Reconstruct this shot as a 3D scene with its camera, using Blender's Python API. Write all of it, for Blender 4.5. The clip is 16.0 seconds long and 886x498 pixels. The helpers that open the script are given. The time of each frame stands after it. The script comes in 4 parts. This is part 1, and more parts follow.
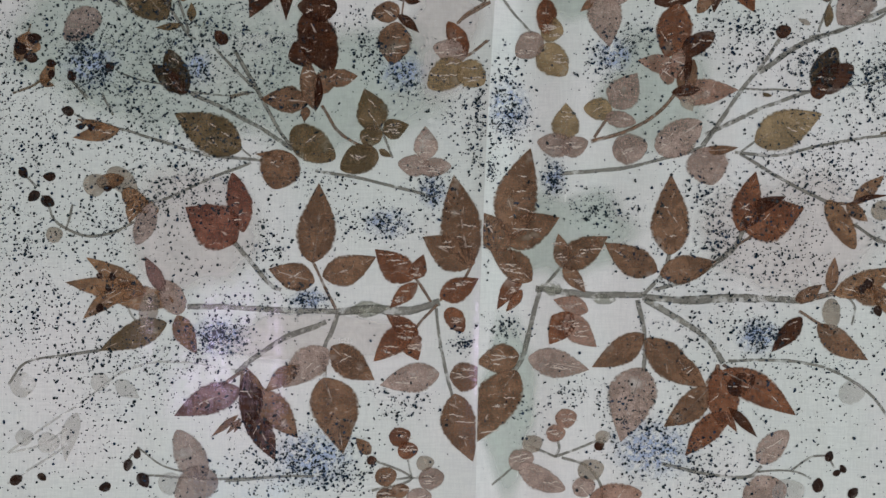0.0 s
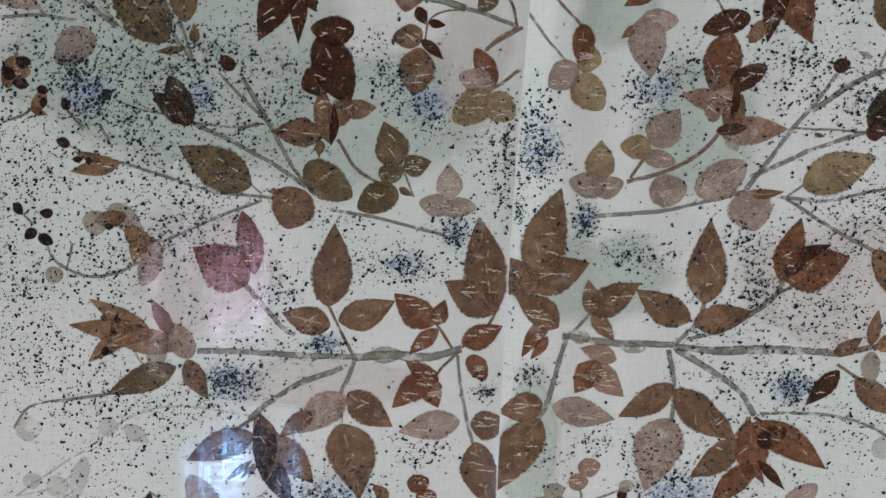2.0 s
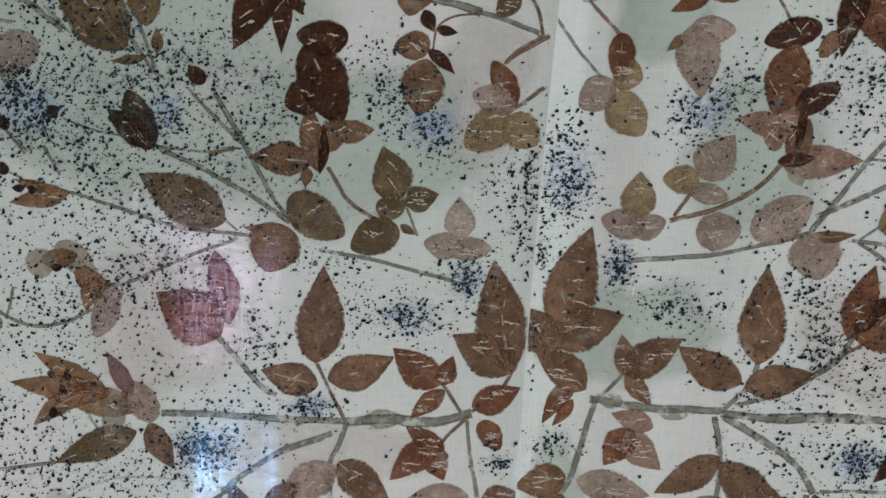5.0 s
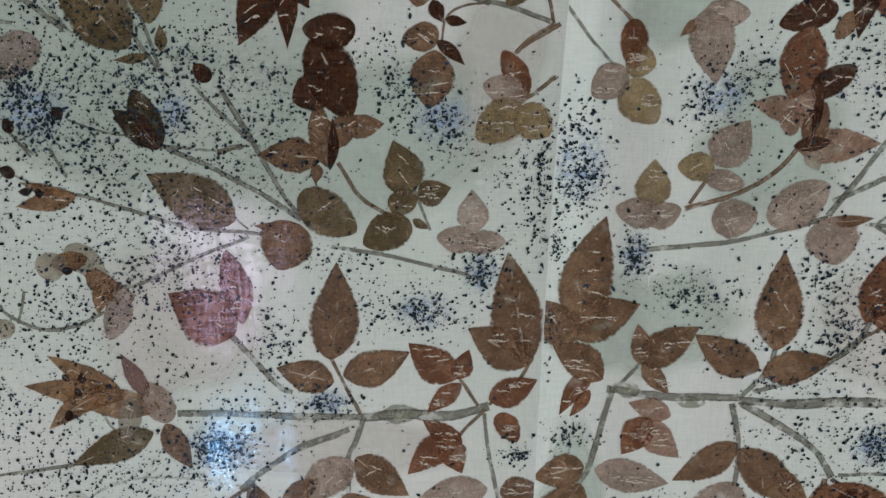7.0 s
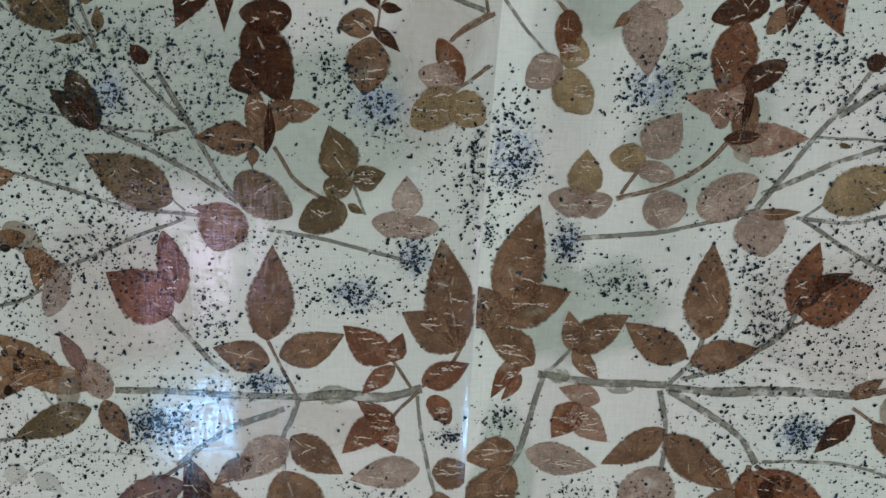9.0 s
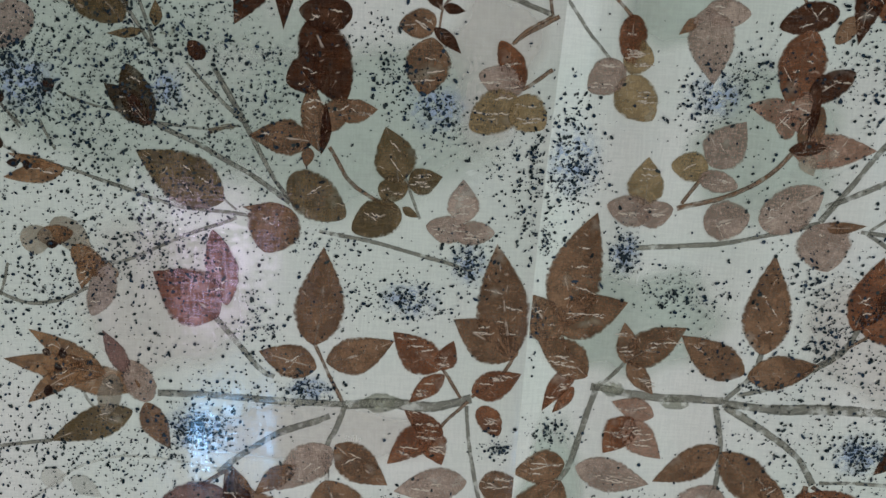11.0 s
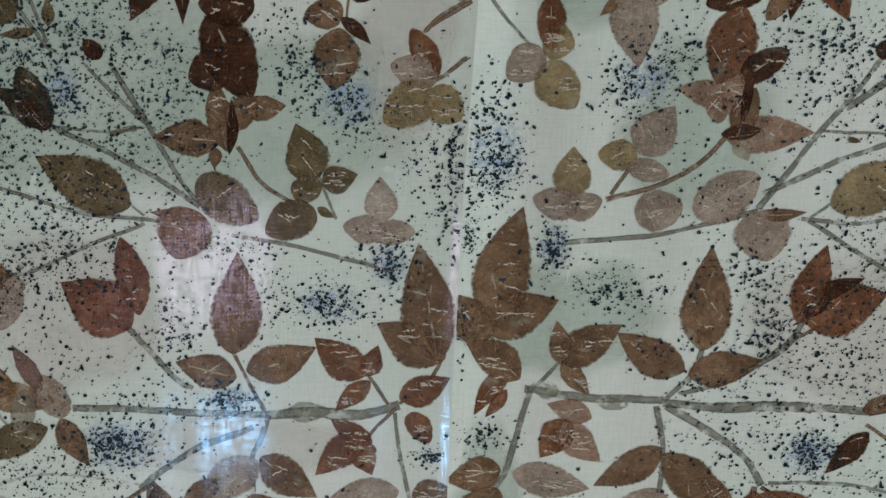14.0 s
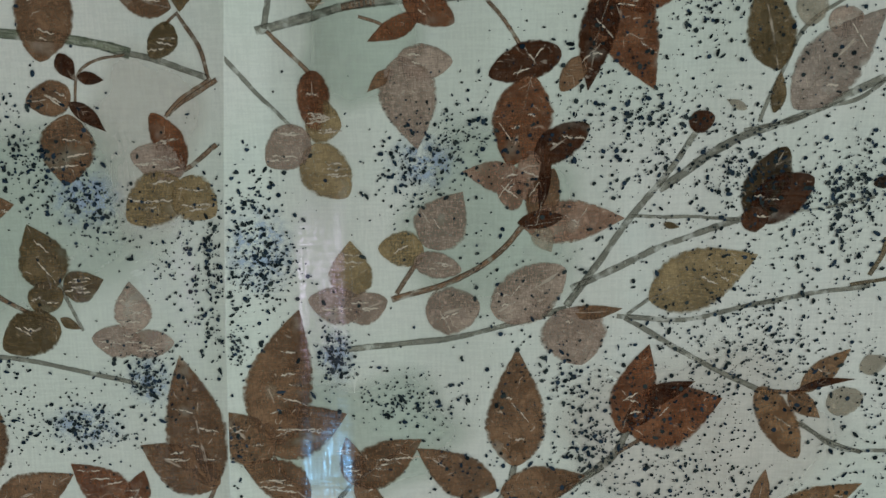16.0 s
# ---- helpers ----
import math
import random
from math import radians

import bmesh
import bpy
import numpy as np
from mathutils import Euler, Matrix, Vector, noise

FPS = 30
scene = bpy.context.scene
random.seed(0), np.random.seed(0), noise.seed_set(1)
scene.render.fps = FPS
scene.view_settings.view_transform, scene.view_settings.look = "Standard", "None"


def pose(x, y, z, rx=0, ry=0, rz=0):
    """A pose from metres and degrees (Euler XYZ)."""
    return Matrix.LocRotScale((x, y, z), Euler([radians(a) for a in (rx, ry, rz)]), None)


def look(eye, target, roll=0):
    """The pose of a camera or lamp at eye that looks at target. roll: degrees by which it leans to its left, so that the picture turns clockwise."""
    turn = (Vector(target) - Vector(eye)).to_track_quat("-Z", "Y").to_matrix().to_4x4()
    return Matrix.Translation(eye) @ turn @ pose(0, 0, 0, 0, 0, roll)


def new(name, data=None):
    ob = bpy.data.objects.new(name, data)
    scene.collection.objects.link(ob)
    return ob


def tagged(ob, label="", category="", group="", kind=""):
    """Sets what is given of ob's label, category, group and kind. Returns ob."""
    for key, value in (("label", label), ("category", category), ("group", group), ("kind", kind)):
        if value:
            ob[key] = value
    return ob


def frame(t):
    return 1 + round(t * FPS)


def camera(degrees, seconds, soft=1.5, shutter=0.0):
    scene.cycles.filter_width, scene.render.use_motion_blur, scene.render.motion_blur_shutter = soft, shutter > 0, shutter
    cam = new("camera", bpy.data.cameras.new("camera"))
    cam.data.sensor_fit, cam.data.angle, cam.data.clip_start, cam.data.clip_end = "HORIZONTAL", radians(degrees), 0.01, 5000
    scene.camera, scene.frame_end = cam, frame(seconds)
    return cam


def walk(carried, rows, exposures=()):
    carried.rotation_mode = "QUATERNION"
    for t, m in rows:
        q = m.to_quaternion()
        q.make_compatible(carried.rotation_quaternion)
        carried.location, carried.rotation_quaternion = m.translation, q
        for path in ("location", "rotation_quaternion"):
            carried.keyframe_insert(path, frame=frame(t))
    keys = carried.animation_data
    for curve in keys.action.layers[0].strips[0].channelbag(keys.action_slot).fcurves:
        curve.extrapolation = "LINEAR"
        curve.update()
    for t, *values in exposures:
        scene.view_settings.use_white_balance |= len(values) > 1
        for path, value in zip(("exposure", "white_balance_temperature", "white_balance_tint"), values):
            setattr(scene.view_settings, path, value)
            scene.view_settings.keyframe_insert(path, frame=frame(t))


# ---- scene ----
# The camera: held over a printed cloth that lies on a table.
cam = camera(58.0, 16.0)
ROWS = [
    (0.0, 0.0495, -0.0051, 1.3957, 0.49, -0.00, 0.16),
    (0.5, 0.0350, 0.0011, 1.3935, -0.33, -0.00, 0.20),
    (1.0, 0.0388, 0.0241, 1.3680, -1.11, 0.00, 0.35),
    (1.5, 0.0396, 0.0711, 1.3571, -3.11, 0.02, 0.82),
    (2.0, 0.0299, 0.1013, 1.3542, -6.37, -0.05, 0.98),
    (2.5, 0.0062, 0.1120, 1.3502, -6.77, -0.04, 0.58),
    (3.0, -0.0014, 0.1125, 1.3423, -6.72, -0.26, -0.24),
    (3.5, 0.0018, 0.1149, 1.3117, -6.21, -0.10, -0.24),
    (3.7, 0.0086, 0.1162, 1.2997, -5.96, -0.17, -0.12),
    (5.8, 0.0247, 0.1457, 1.2522, -8.95, 0.37, 2.09),
    (6.0, 0.0157, 0.1483, 1.2521, -9.09, 0.49, 1.91),
    (6.5, 0.0004, 0.1495, 1.2549, -8.81, 0.37, 1.15),
    (7.0, 0.0148, 0.1446, 1.2506, -9.55, -0.22, 0.19),
    (7.5, 0.0341, 0.1555, 1.2545, -10.71, -0.52, 0.34),
    (8.0, 0.0474, 0.1569, 1.2551, -11.43, -0.44, 0.64),
    (8.2, 0.0535, 0.1572, 1.2570, -11.51, -0.48, 0.89),
    (10.3, 0.0422, 0.1329, 1.2580, -9.01, -0.06, 2.01),
    (10.5, 0.0362, 0.1327, 1.2552, -8.80, 0.08, 2.28),
    (11.0, 0.0208, 0.1390, 1.2479, -9.69, 0.05, 2.66),
    (11.5, 0.0001, 0.1431, 1.2392, -10.32, 0.24, 2.73),
    (12.0, -0.0023, 0.1370, 1.2417, -9.72, 0.85, 2.63),
    (12.5, -0.0056, 0.1393, 1.2403, -10.01, 0.26, 2.41),
    (13.0, 0.0072, 0.1404, 1.2437, -10.17, 0.19, 2.41),
    (13.5, 0.0456, 0.1405, 1.2414, -10.57, 0.43, 1.91),
    (14.0, 0.0749, 0.1407, 1.2238, -10.22, 0.44, 0.80),
    (14.5, 0.0959, 0.1545, 1.1895, -10.83, -0.47, -0.71),
    (15.0, 0.1315, 0.1744, 1.1711, -11.25, -0.68, -2.26),
    (15.5, 0.1788, 0.1855, 1.1563, -10.76, -0.65, -1.78),
    (16.0, 0.1991, 0.1858, 1.1508, -10.42, 0.46, -0.94),
]
walk(cam, [(t, pose(x, y, z, rx, ry, rz)) for t, x, y, z, rx, ry, rz in ROWS],
     exposures=[(0.0, 0.21, 6300, 13), (3.5, 0.15, 6350, 12), (7.0, 0.08, 6350, 6), (12.5, 0.05, 6350, 5), (16.0, -0.10, 6400, -3)])

# ---- light: a dim room, two added window-like lamps and two small ceiling lamps ----
world = bpy.data.worlds.new("room_air")
scene.world = world
world.use_nodes = True
world.node_tree.nodes["Background"].inputs[0].default_value = (0.8, 0.88, 1.0, 1)
world.node_tree.nodes["Background"].inputs[1].default_value = 0.3


def area_lamp(name, eye, target, sx, sy, watts, colour):
    data = bpy.data.lights.new(name, "AREA")
    data.shape, data.size, data.size_y, data.energy, data.color = "RECTANGLE", sx, sy, watts, colour
    ob = new(name, data)
    ob.matrix_world = look(eye, target)
    return ob


# Two added lamps, no known windows: they brighten the near edge and right-facing slopes.
area_lamp("added_south_light", (-0.75, -1.97, 1.55), (0.0, 0.1, 0.8), 1.5, 1.1, 35, (1.0, 0.925, 0.92))
area_lamp("added_east_light", (3.27, 0.6, 2.05), (0.0, 0.1, 0.8), 1.5, 0.9, 93, (0.87, 0.91, 1.0))
area_lamp("ceiling_lamp_light", (-0.47, -0.83, 2.46), (-0.47, -0.83, 0), 0.10, 0.10, 2.1, (0.25, 0.55, 1.0))
area_lamp("ceiling_panel_light", (-0.49, -0.30, 2.46), (-0.49, -0.30, 0), 0.22, 0.32, 1.35, (0.86, 0.66, 1.0))


# ---- materials ----
class Nodes:
    """A short way to wire a node material."""

    def __init__(self, name):
        self.mat = bpy.data.materials.new(name)
        self.mat.use_nodes = True
        self.tree = self.mat.node_tree
        self.tree.nodes.clear()
        self.out = self.tree.nodes.new("ShaderNodeOutputMaterial")

    def add(self, kind, **values):
        n = self.tree.nodes.new("ShaderNode" + kind)
        for k, v in values.items():
            setattr(n, k, v)
        return n

    def link(self, a, b):
        self.tree.links.new(a, b)

    def put(self, socket, value):
        if hasattr(value, "is_output"):
            self.link(value, socket)
        else:
            socket.default_value = value

    def maths(self, op, a, b=0.0, clamp=False):
        n = self.add("Math", operation=op, use_clamp=clamp)
        self.put(n.inputs[0], a)
        self.put(n.inputs[1], b)
        return n.outputs[0]

    def noise(self, vector, scale, detail=2.0, rough=0.5):
        n = self.add("TexNoise")
        self.link(vector, n.inputs["Vector"])
        n.inputs["Scale"].default_value, n.inputs["Detail"].default_value, n.inputs["Roughness"].default_value = scale, detail, rough
        return n.outputs["Fac"]

    def ramp(self, fac, lo, hi, a=0.0, b=1.0):
        n = self.add("MapRange", clamp=True)
        n.interpolation_type = "SMOOTHSTEP"
        self.link(fac, n.inputs["Value"])
        for i, v in zip((1, 2, 3, 4), (lo, hi, a, b)):
            n.inputs[i].default_value = v
        return n.outputs[0]

    def mix(self, fac, a, b, blend="MIX"):
        n = self.add("Mix", data_type="RGBA", blend_type=blend)
        self.put(n.inputs["Factor"], fac)
        for socket, v in ((n.inputs[6], a), (n.inputs[7], b)):
            self.put(socket, (*v, 1) if isinstance(v, tuple) and len(v) == 3 else v)
        return n.outputs[2]

    def stretch(self, vector, sx, sy, sz=1.0):
        n = self.add("Mapping")
        self.link(vector, n.inputs["Vector"])
        n.inputs["Scale"].default_value = (sx, sy, sz)
        return n.outputs[0]


def weave(k, vector, strength):
    """The relief of fine crossed threads with slubs, as a normal."""
    warp = k.noise(k.stretch(vector, 850, 80), 1.0, 1.0)
    weft = k.noise(k.stretch(vector, 80, 850), 1.0, 1.0)
    both = k.maths("ADD", warp, weft)
    b = k.add("Bump")
    b.inputs["Strength"].default_value, b.inputs["Distance"].default_value = strength, 0.00006
    k.link(both, b.inputs["Height"])
    return b.outputs[0], both


GLOSS = 0.14


def cloth_surface(k, colour, vector, shine=1.0):
    """Smooth satin-like cotton: matt threads with a soft sheen."""
    normal, threads = weave(k, vector, 0.38)
    shader = k.add("BsdfPrincipled")
    k.put(shader.inputs["Base Color"], colour)
    shader.inputs["Roughness"].default_value = GLOSS
    k.link(k.ramp(threads, 0.84, 1.16, 0.12 * shine, 0.95 * shine), shader.inputs["Specular IOR Level"])
    k.link(normal, shader.inputs["Normal"])
    return shader.outputs[0]


def cloth_material():
    k = Nodes("bleached_cotton")
    v = k.add("TexCoord").outputs["Object"]
    cloud = k.noise(v, 7.0, 3.0)
    blotch = k.noise(v, 26.0, 4.0, 0.6)
    fine = k.noise(v, 900.0, 2.0)
    c = k.mix(k.ramp(cloud, 0.38, 0.66), (0.60, 0.63, 0.545), (0.66, 0.645, 0.58))
    c = k.mix(k.ramp(blotch, 0.5, 0.75, 0.0, 0.35), c, (0.54, 0.58, 0.53))
    c = k.mix(k.ramp(fine, 0.35, 0.7, 0.0, 0.22), c, (0.50, 0.53, 0.48))
    k.link(cloth_surface(k, c, v), k.out.inputs["Surface"])
    return k.mat


TONES = dict(
    dark=((0.035, 0.011, 0.005), (0.077, 0.029, 0.012), 0.97), brown=((0.132, 0.069, 0.036), (0.222, 0.127, 0.070), 0.95), rust=((0.132, 0.046, 0.020), (0.215, 0.093, 0.044), 0.95),
    red=((0.137, 0.046, 0.028), (0.225, 0.097, 0.060), 0.94), olive=((0.101, 0.067, 0.028), (0.165, 0.114, 0.057), 0.95), darkolive=((0.025, 0.015, 0.007), (0.063, 0.039, 0.017), 0.96),
    paleolive=((0.226, 0.157, 0.074), (0.327, 0.235, 0.120), 0.90), pale=((0.285, 0.195, 0.145), (0.410, 0.310, 0.245), 0.86), palerust=((0.255, 0.135, 0.085), (0.355, 0.225, 0.160), 0.88), plum=((0.106, 0.052, 0.046), (0.194, 0.113, 0.091), 0.94),
    plumpale=((0.237, 0.168, 0.136), (0.331, 0.260, 0.207), 0.82), mauve=((0.260, 0.195, 0.155), (0.350, 0.275, 0.225), 0.86), tan=((0.120, 0.053, 0.021), (0.281, 0.158, 0.077), 0.88),
    faint=((0.255, 0.205, 0.140), (0.370, 0.310, 0.230), 0.70), ghost=((0.44, 0.43, 0.38), (0.53, 0.51, 0.45), 0.50), grey=((0.112, 0.106, 0.080), (0.240, 0.230, 0.182), 0.80), green=((0.115, 0.14, 0.088), (0.25, 0.26, 0.185), 0.88),
    cream=((0.36, 0.29, 0.22), (0.52, 0.45, 0.36), 0.62), smudge=((0.206, 0.216, 0.143), (0.335, 0.340, 0.243), 0.60), berry=((0.012, 0.005, 0.003), (0.036, 0.015, 0.008), 0.97))


def print_material(tone, veined):
    """Plant dye in the cloth: mottled colour, pale broken veins, a worn and slightly bleeding edge."""
    low, high, cover = TONES[tone]
    k = Nodes(("leaf_dye_" if veined else "stem_dye_") + tone)
    tc = k.add("TexCoord")
    uv, v = tc.outputs["UV"], tc.outputs["Object"]
    rand = k.add("ObjectInfo").outputs["Random"]
    shift = k.add("VectorMath", operation="ADD")
    k.link(v, shift.inputs[0])
    k.link(k.maths("MULTIPLY", rand, 9.0), shift.inputs[1])
    p = shift.outputs[0]
    mott = k.noise(p, 75.0, 4.0, 0.65)
    grain = k.noise(p, 700.0, 3.0, 0.6)
    wash = k.noise(p, 24.0, 2.0)
    c = k.mix(k.ramp(mott, 0.36, 0.64), tuple(0.88 * a for a in low), tuple(1.22 * a for a in high))
    c = k.mix(k.ramp(wash, 0.40, 0.66, 0.0, 0.55), c, tuple(0.55 * a for a in low))
    c = k.mix(k.ramp(grain, 0.52, 0.75, 0.0, 0.55), c, tuple(min(1, 1.45 * a) for a in high))
    threads = k.maths("ADD", k.noise(k.stretch(v, 1900, 380), 1.0, 2.0), k.noise(k.stretch(v, 300, 1900), 1.0, 2.0))
    c = k.mix(k.ramp(threads, 1.02, 1.30, 0.0, 0.62), c, tuple(min(1, 1.7 * a + 0.02) for a in high))
    c = k.mix(k.ramp(threads, 0.72, 0.96, 0.5, 0.0), c, tuple(0.55 * a for a in low))
    sep = k.add("SeparateXYZ")
    k.link(uv, sep.inputs[0])
    u, side = sep.outputs[0], k.maths("ABSOLUTE", sep.outputs[1])
    if veined:
        wob = k.noise(p, 130.0, 2.0)
        mid = k.ramp(k.maths("ADD", side, k.maths("MULTIPLY", k.maths("SUBTRACT", wob, 0.5), 0.22)), 0.015, 0.055, 1.0, 0.0)
        run = k.maths("SUBTRACT", k.maths("MULTIPLY", u, 6.5), k.maths("MULTIPLY", side, 1.5))
        run = k.maths("FRACT", k.maths("ADD", k.maths("ADD", run, k.maths("MULTIPLY", wob, 1.1)), rand))
        ribs = k.ramp(k.maths("ABSOLUTE", k.maths("SUBTRACT", run, 0.5)), 0.01, 0.06, 1.0, 0.0)
        gap = k.ramp(k.noise(p, 150.0, 2.0), 0.57, 0.66)
        gap_mid = k.ramp(k.noise(p, 60.0, 1.0), 0.58, 0.66)
        vein = k.maths("MAXIMUM", k.maths("MULTIPLY", ribs, gap), k.maths("MULTIPLY", mid, gap_mid))
        spin = k.add("VectorRotate", rotation_type="Z_AXIS")
        k.link(p, spin.inputs["Vector"])
        k.link(k.maths("MULTIPLY", k.maths("SUBTRACT", rand, 0.5), 1.3), spin.inputs["Angle"])
        crack = k.maths("MULTIPLY", k.ramp(k.noise(k.stretch(spin.outputs[0], 110, 330), 1.0, 4.0, 0.6), 0.645, 0.70), 0.7)
        crack = k.maths("MULTIPLY", crack, k.ramp(k.noise(p, 45.0, 1.0), 0.42, 0.58))
        vein = k.maths("MAXIMUM", vein, crack)
        c = k.mix(k.maths("MULTIPLY", vein, 0.78), c, (0.60, 0.51, 0.41))
    else:
        rim = k.ramp(k.maths("ADD", side, k.maths("MULTIPLY", k.maths("SUBTRACT", k.noise(p, 260.0, 2.0), 0.5), 0.7)), 0.46, 0.78)
        streak = k.noise(k.stretch(uv, 26, 3.2), 1.0, 3.0, 0.6)
        c = k.mix(k.ramp(streak, 0.48, 0.64, 0.0, 0.7), c, (0.46, 0.44, 0.37))
        c = k.mix(k.maths("MULTIPLY", rim, 0.85), c, tuple(0.42 * a for a in low))
    if veined:
        c = k.mix(k.ramp(side, 0.72, 0.94, 0.0, 0.38), c, tuple(0.6 * a for a in low))
    edge = k.maths("ADD", side, k.maths("MULTIPLY", k.maths("SUBTRACT", k.noise(p, 330.0, 3.0), 0.5), 0.36 if veined else 0.5))
    alpha = k.maths("MULTIPLY", k.ramp(edge, 0.86 if veined else 0.80, 1.05, 1.0, 0.0), cover)
    worn = k.ramp(k.noise(p, 480.0, 3.0, 0.7), 0.60, 0.78, 0.0, 0.40 if veined else 0.55)
    patch = k.ramp(k.noise(p, 55.0 if veined else 140.0, 3.0), 0.58 if veined else 0.50, 0.78 if veined else 0.68, 0.0, 0.45 if veined else 0.55)
    alpha = k.maths("SUBTRACT", k.maths("SUBTRACT", alpha, worn), patch, True)
    body = cloth_surface(k, c, v)
    stained = k.add("BsdfTransparent")
    stained.inputs[0].default_value = (*(math.sqrt(min(1.0, (a + h) / 2 / 0.6)) for a, h in zip(low, high)), 1)
    both = k.add("MixShader")
    both.inputs[0].default_value = 0.30
    k.link(body, both.inputs[1])
    k.link(stained.outputs[0], both.inputs[2])
    surf = both.outputs[0]
    clear = k.add("BsdfTransparent")
    m = k.add("MixShader")
    k.link(alpha, m.inputs[0])
    k.link(clear.outputs[0], m.inputs[1])
    k.link(surf, m.inputs[2])
    k.link(m.outputs[0], k.out.inputs["Surface"])
    return k.mat


def spot_material(name, a, b):
    k = Nodes(name)
    v = k.add("TexCoord").outputs["Object"]
    isl = k.add("NewGeometry").outputs["Random Per Island"]
    k.link(cloth_surface(k, k.mix(isl, a, b), v, 0.35), k.out.inputs["Surface"])
    return k.mat


def undyed_material():
    """Cloth left bare in a crease: pale, with a ragged soft edge."""
    k = Nodes("undyed_crease")
    tc = k.add("TexCoord")
    v, uv = tc.outputs["Object"], tc.outputs["UV"]
    sep = k.add("SeparateXYZ")
    k.link(uv, sep.inputs[0])
    side = k.maths("ADD", k.maths("ABSOLUTE", sep.outputs[1]), k.maths("MULTIPLY", k.maths("SUBTRACT", k.noise(v, 700.0, 3.0), 0.5), 1.5))
    alpha = k.maths("MULTIPLY", k.ramp(side, 0.35, 1.0, 1.0, 0.0), k.ramp(k.noise(v, 260.0, 2.0), 0.34, 0.55, 0.15, 0.85))
    surf = cloth_surface(k, k.mix(k.noise(v, 300.0), (0.50, 0.41, 0.31), (0.64, 0.57, 0.47)), v)
    m, clear = k.add("MixShader"), k.add("BsdfTransparent")
    k.link(alpha, m.inputs[0])
    k.link(clear.outputs[0], m.inputs[1])
    k.link(surf, m.inputs[2])
    k.link(m.outputs[0], k.out.inputs["Surface"])
    return k.mat


def stain_material():
    k = Nodes("blue_ink_bleed")
    tc = k.add("TexCoord")
    v, uv = tc.outputs["Object"], tc.outputs["UV"]
    sep = k.add("SeparateXYZ")
    k.link(uv, sep.inputs[0])
    fade = k.ramp(sep.outputs[0], 0.1, 1.0, 1.0, 0.0)
    alpha = k.maths("MULTIPLY", k.maths("MULTIPLY", fade, k.ramp(k.noise(v, 210.0, 4.0, 0.7), 0.35, 0.65)), 0.85)
    surf = cloth_surface(k, k.mix(k.noise(v, 90.0), (0.33, 0.42, 0.56), (0.46, 0.54, 0.66)), v)
    m, clear = k.add("MixShader"), k.add("BsdfTransparent")
    k.link(alpha, m.inputs[0])
    k.link(clear.outputs[0], m.inputs[1])
    k.link(surf, m.inputs[2])
    k.link(m.outputs[0], k.out.inputs["Surface"])
    return k.mat


def wash_material(name, colour):
    k = Nodes(name)
    tc = k.add("TexCoord")
    v, uv = tc.outputs["Object"], tc.outputs["UV"]
    sep = k.add("SeparateXYZ")
    k.link(uv, sep.inputs[0])
    alpha = k.maths("MULTIPLY", k.ramp(sep.outputs[0], 0.55, 1.0, 1.0, 0.0), k.ramp(k.noise(v, 16.0, 4.0, 0.6), 0.25, 0.65, 0.35, 0.8))
    surf = cloth_surface(k, k.mix(k.ramp(k.noise(v, 900.0, 2.0), 0.35, 0.7, 0.0, 0.22), colour, tuple(0.82 * a for a in colour)), v)
    m, clear = k.add("MixShader"), k.add("BsdfTransparent")
    k.link(alpha, m.inputs[0])
    k.link(clear.outputs[0], m.inputs[1])
    k.link(surf, m.inputs[2])
    k.link(m.outputs[0], k.out.inputs["Surface"])
    return k.mat


def plain_material(name, a, b, scale, rough):
    k = Nodes(name)
    v = k.add("TexCoord").outputs["Object"]
    s = k.add("BsdfPrincipled")
    k.link(k.mix(k.noise(v, scale, 5.0, 0.6), a, b), s.inputs["Base Color"])
    s.inputs["Roughness"].default_value = rough
    k.link(s.outputs[0], k.out.inputs["Surface"])
    return k.mat


# ---- the cloth's shape ----
TABLE = 0.750


def crease_x(y):
    """Where the pressed fold runs, metres."""
    return 0.0805 + 0.036 * y + 0.07 * y * y


def height(x, y):
    """The cloth's height over the table: a shallow valley, the pressed fold, soft ripples beside it."""
    d = x - crease_x(y)
    h = 0.0022 + 0.030 * (math.sqrt(d * d + 0.0009) - 0.03)
    if d > 0:
        h += 0.0055 * max(0.0, 1 - d / 0.021) ** 1.35
        h += 0.0016 * math.sin(d * 95 + 1.2 + 3 * y) * math.exp(-d / 0.12) * min(1, d / 0.02)
    else:
        h += 0.0055 * math.exp(d / 0.035)
        h += 0.00025 * math.sin(-d * 60 + 2 * y) * math.exp(d / 0.2) * min(1, -d / 0.03)
    h += 0.0016 * (noise.noise((x * 7, y * 5, 3.1)) + 0.4)
    h += 0.0005 * noise.noise((x * 26, y * 14, 8.0))
    h += 0.00030 * noise.noise((x * 75, y * 6, 4.4)) * (1.0 if d > 0 else 0.45)
    return max(h, 0.0012)


def mesh_from(name, verts, faces, material, uvs=None, smooth=True):
    me = bpy.data.meshes.new(name)
    me.from_pydata(verts, [], faces)
    if uvs:
        layer = me.uv_layers.new(name="UVMap")
        for loop in me.loops:
            layer.data[loop.index].uv = uvs[loop.vertex_index]
    if smooth:
        me.polygons.foreach_set("use_smooth", [True] * len(me.polygons))
    me.materials.append(material)
    me.update()
    return me


def part(name, me, parent, label="", kind=""):
    ob = new(name, me)
    ob.parent = parent
    return tagged(ob, label, "", "", kind)


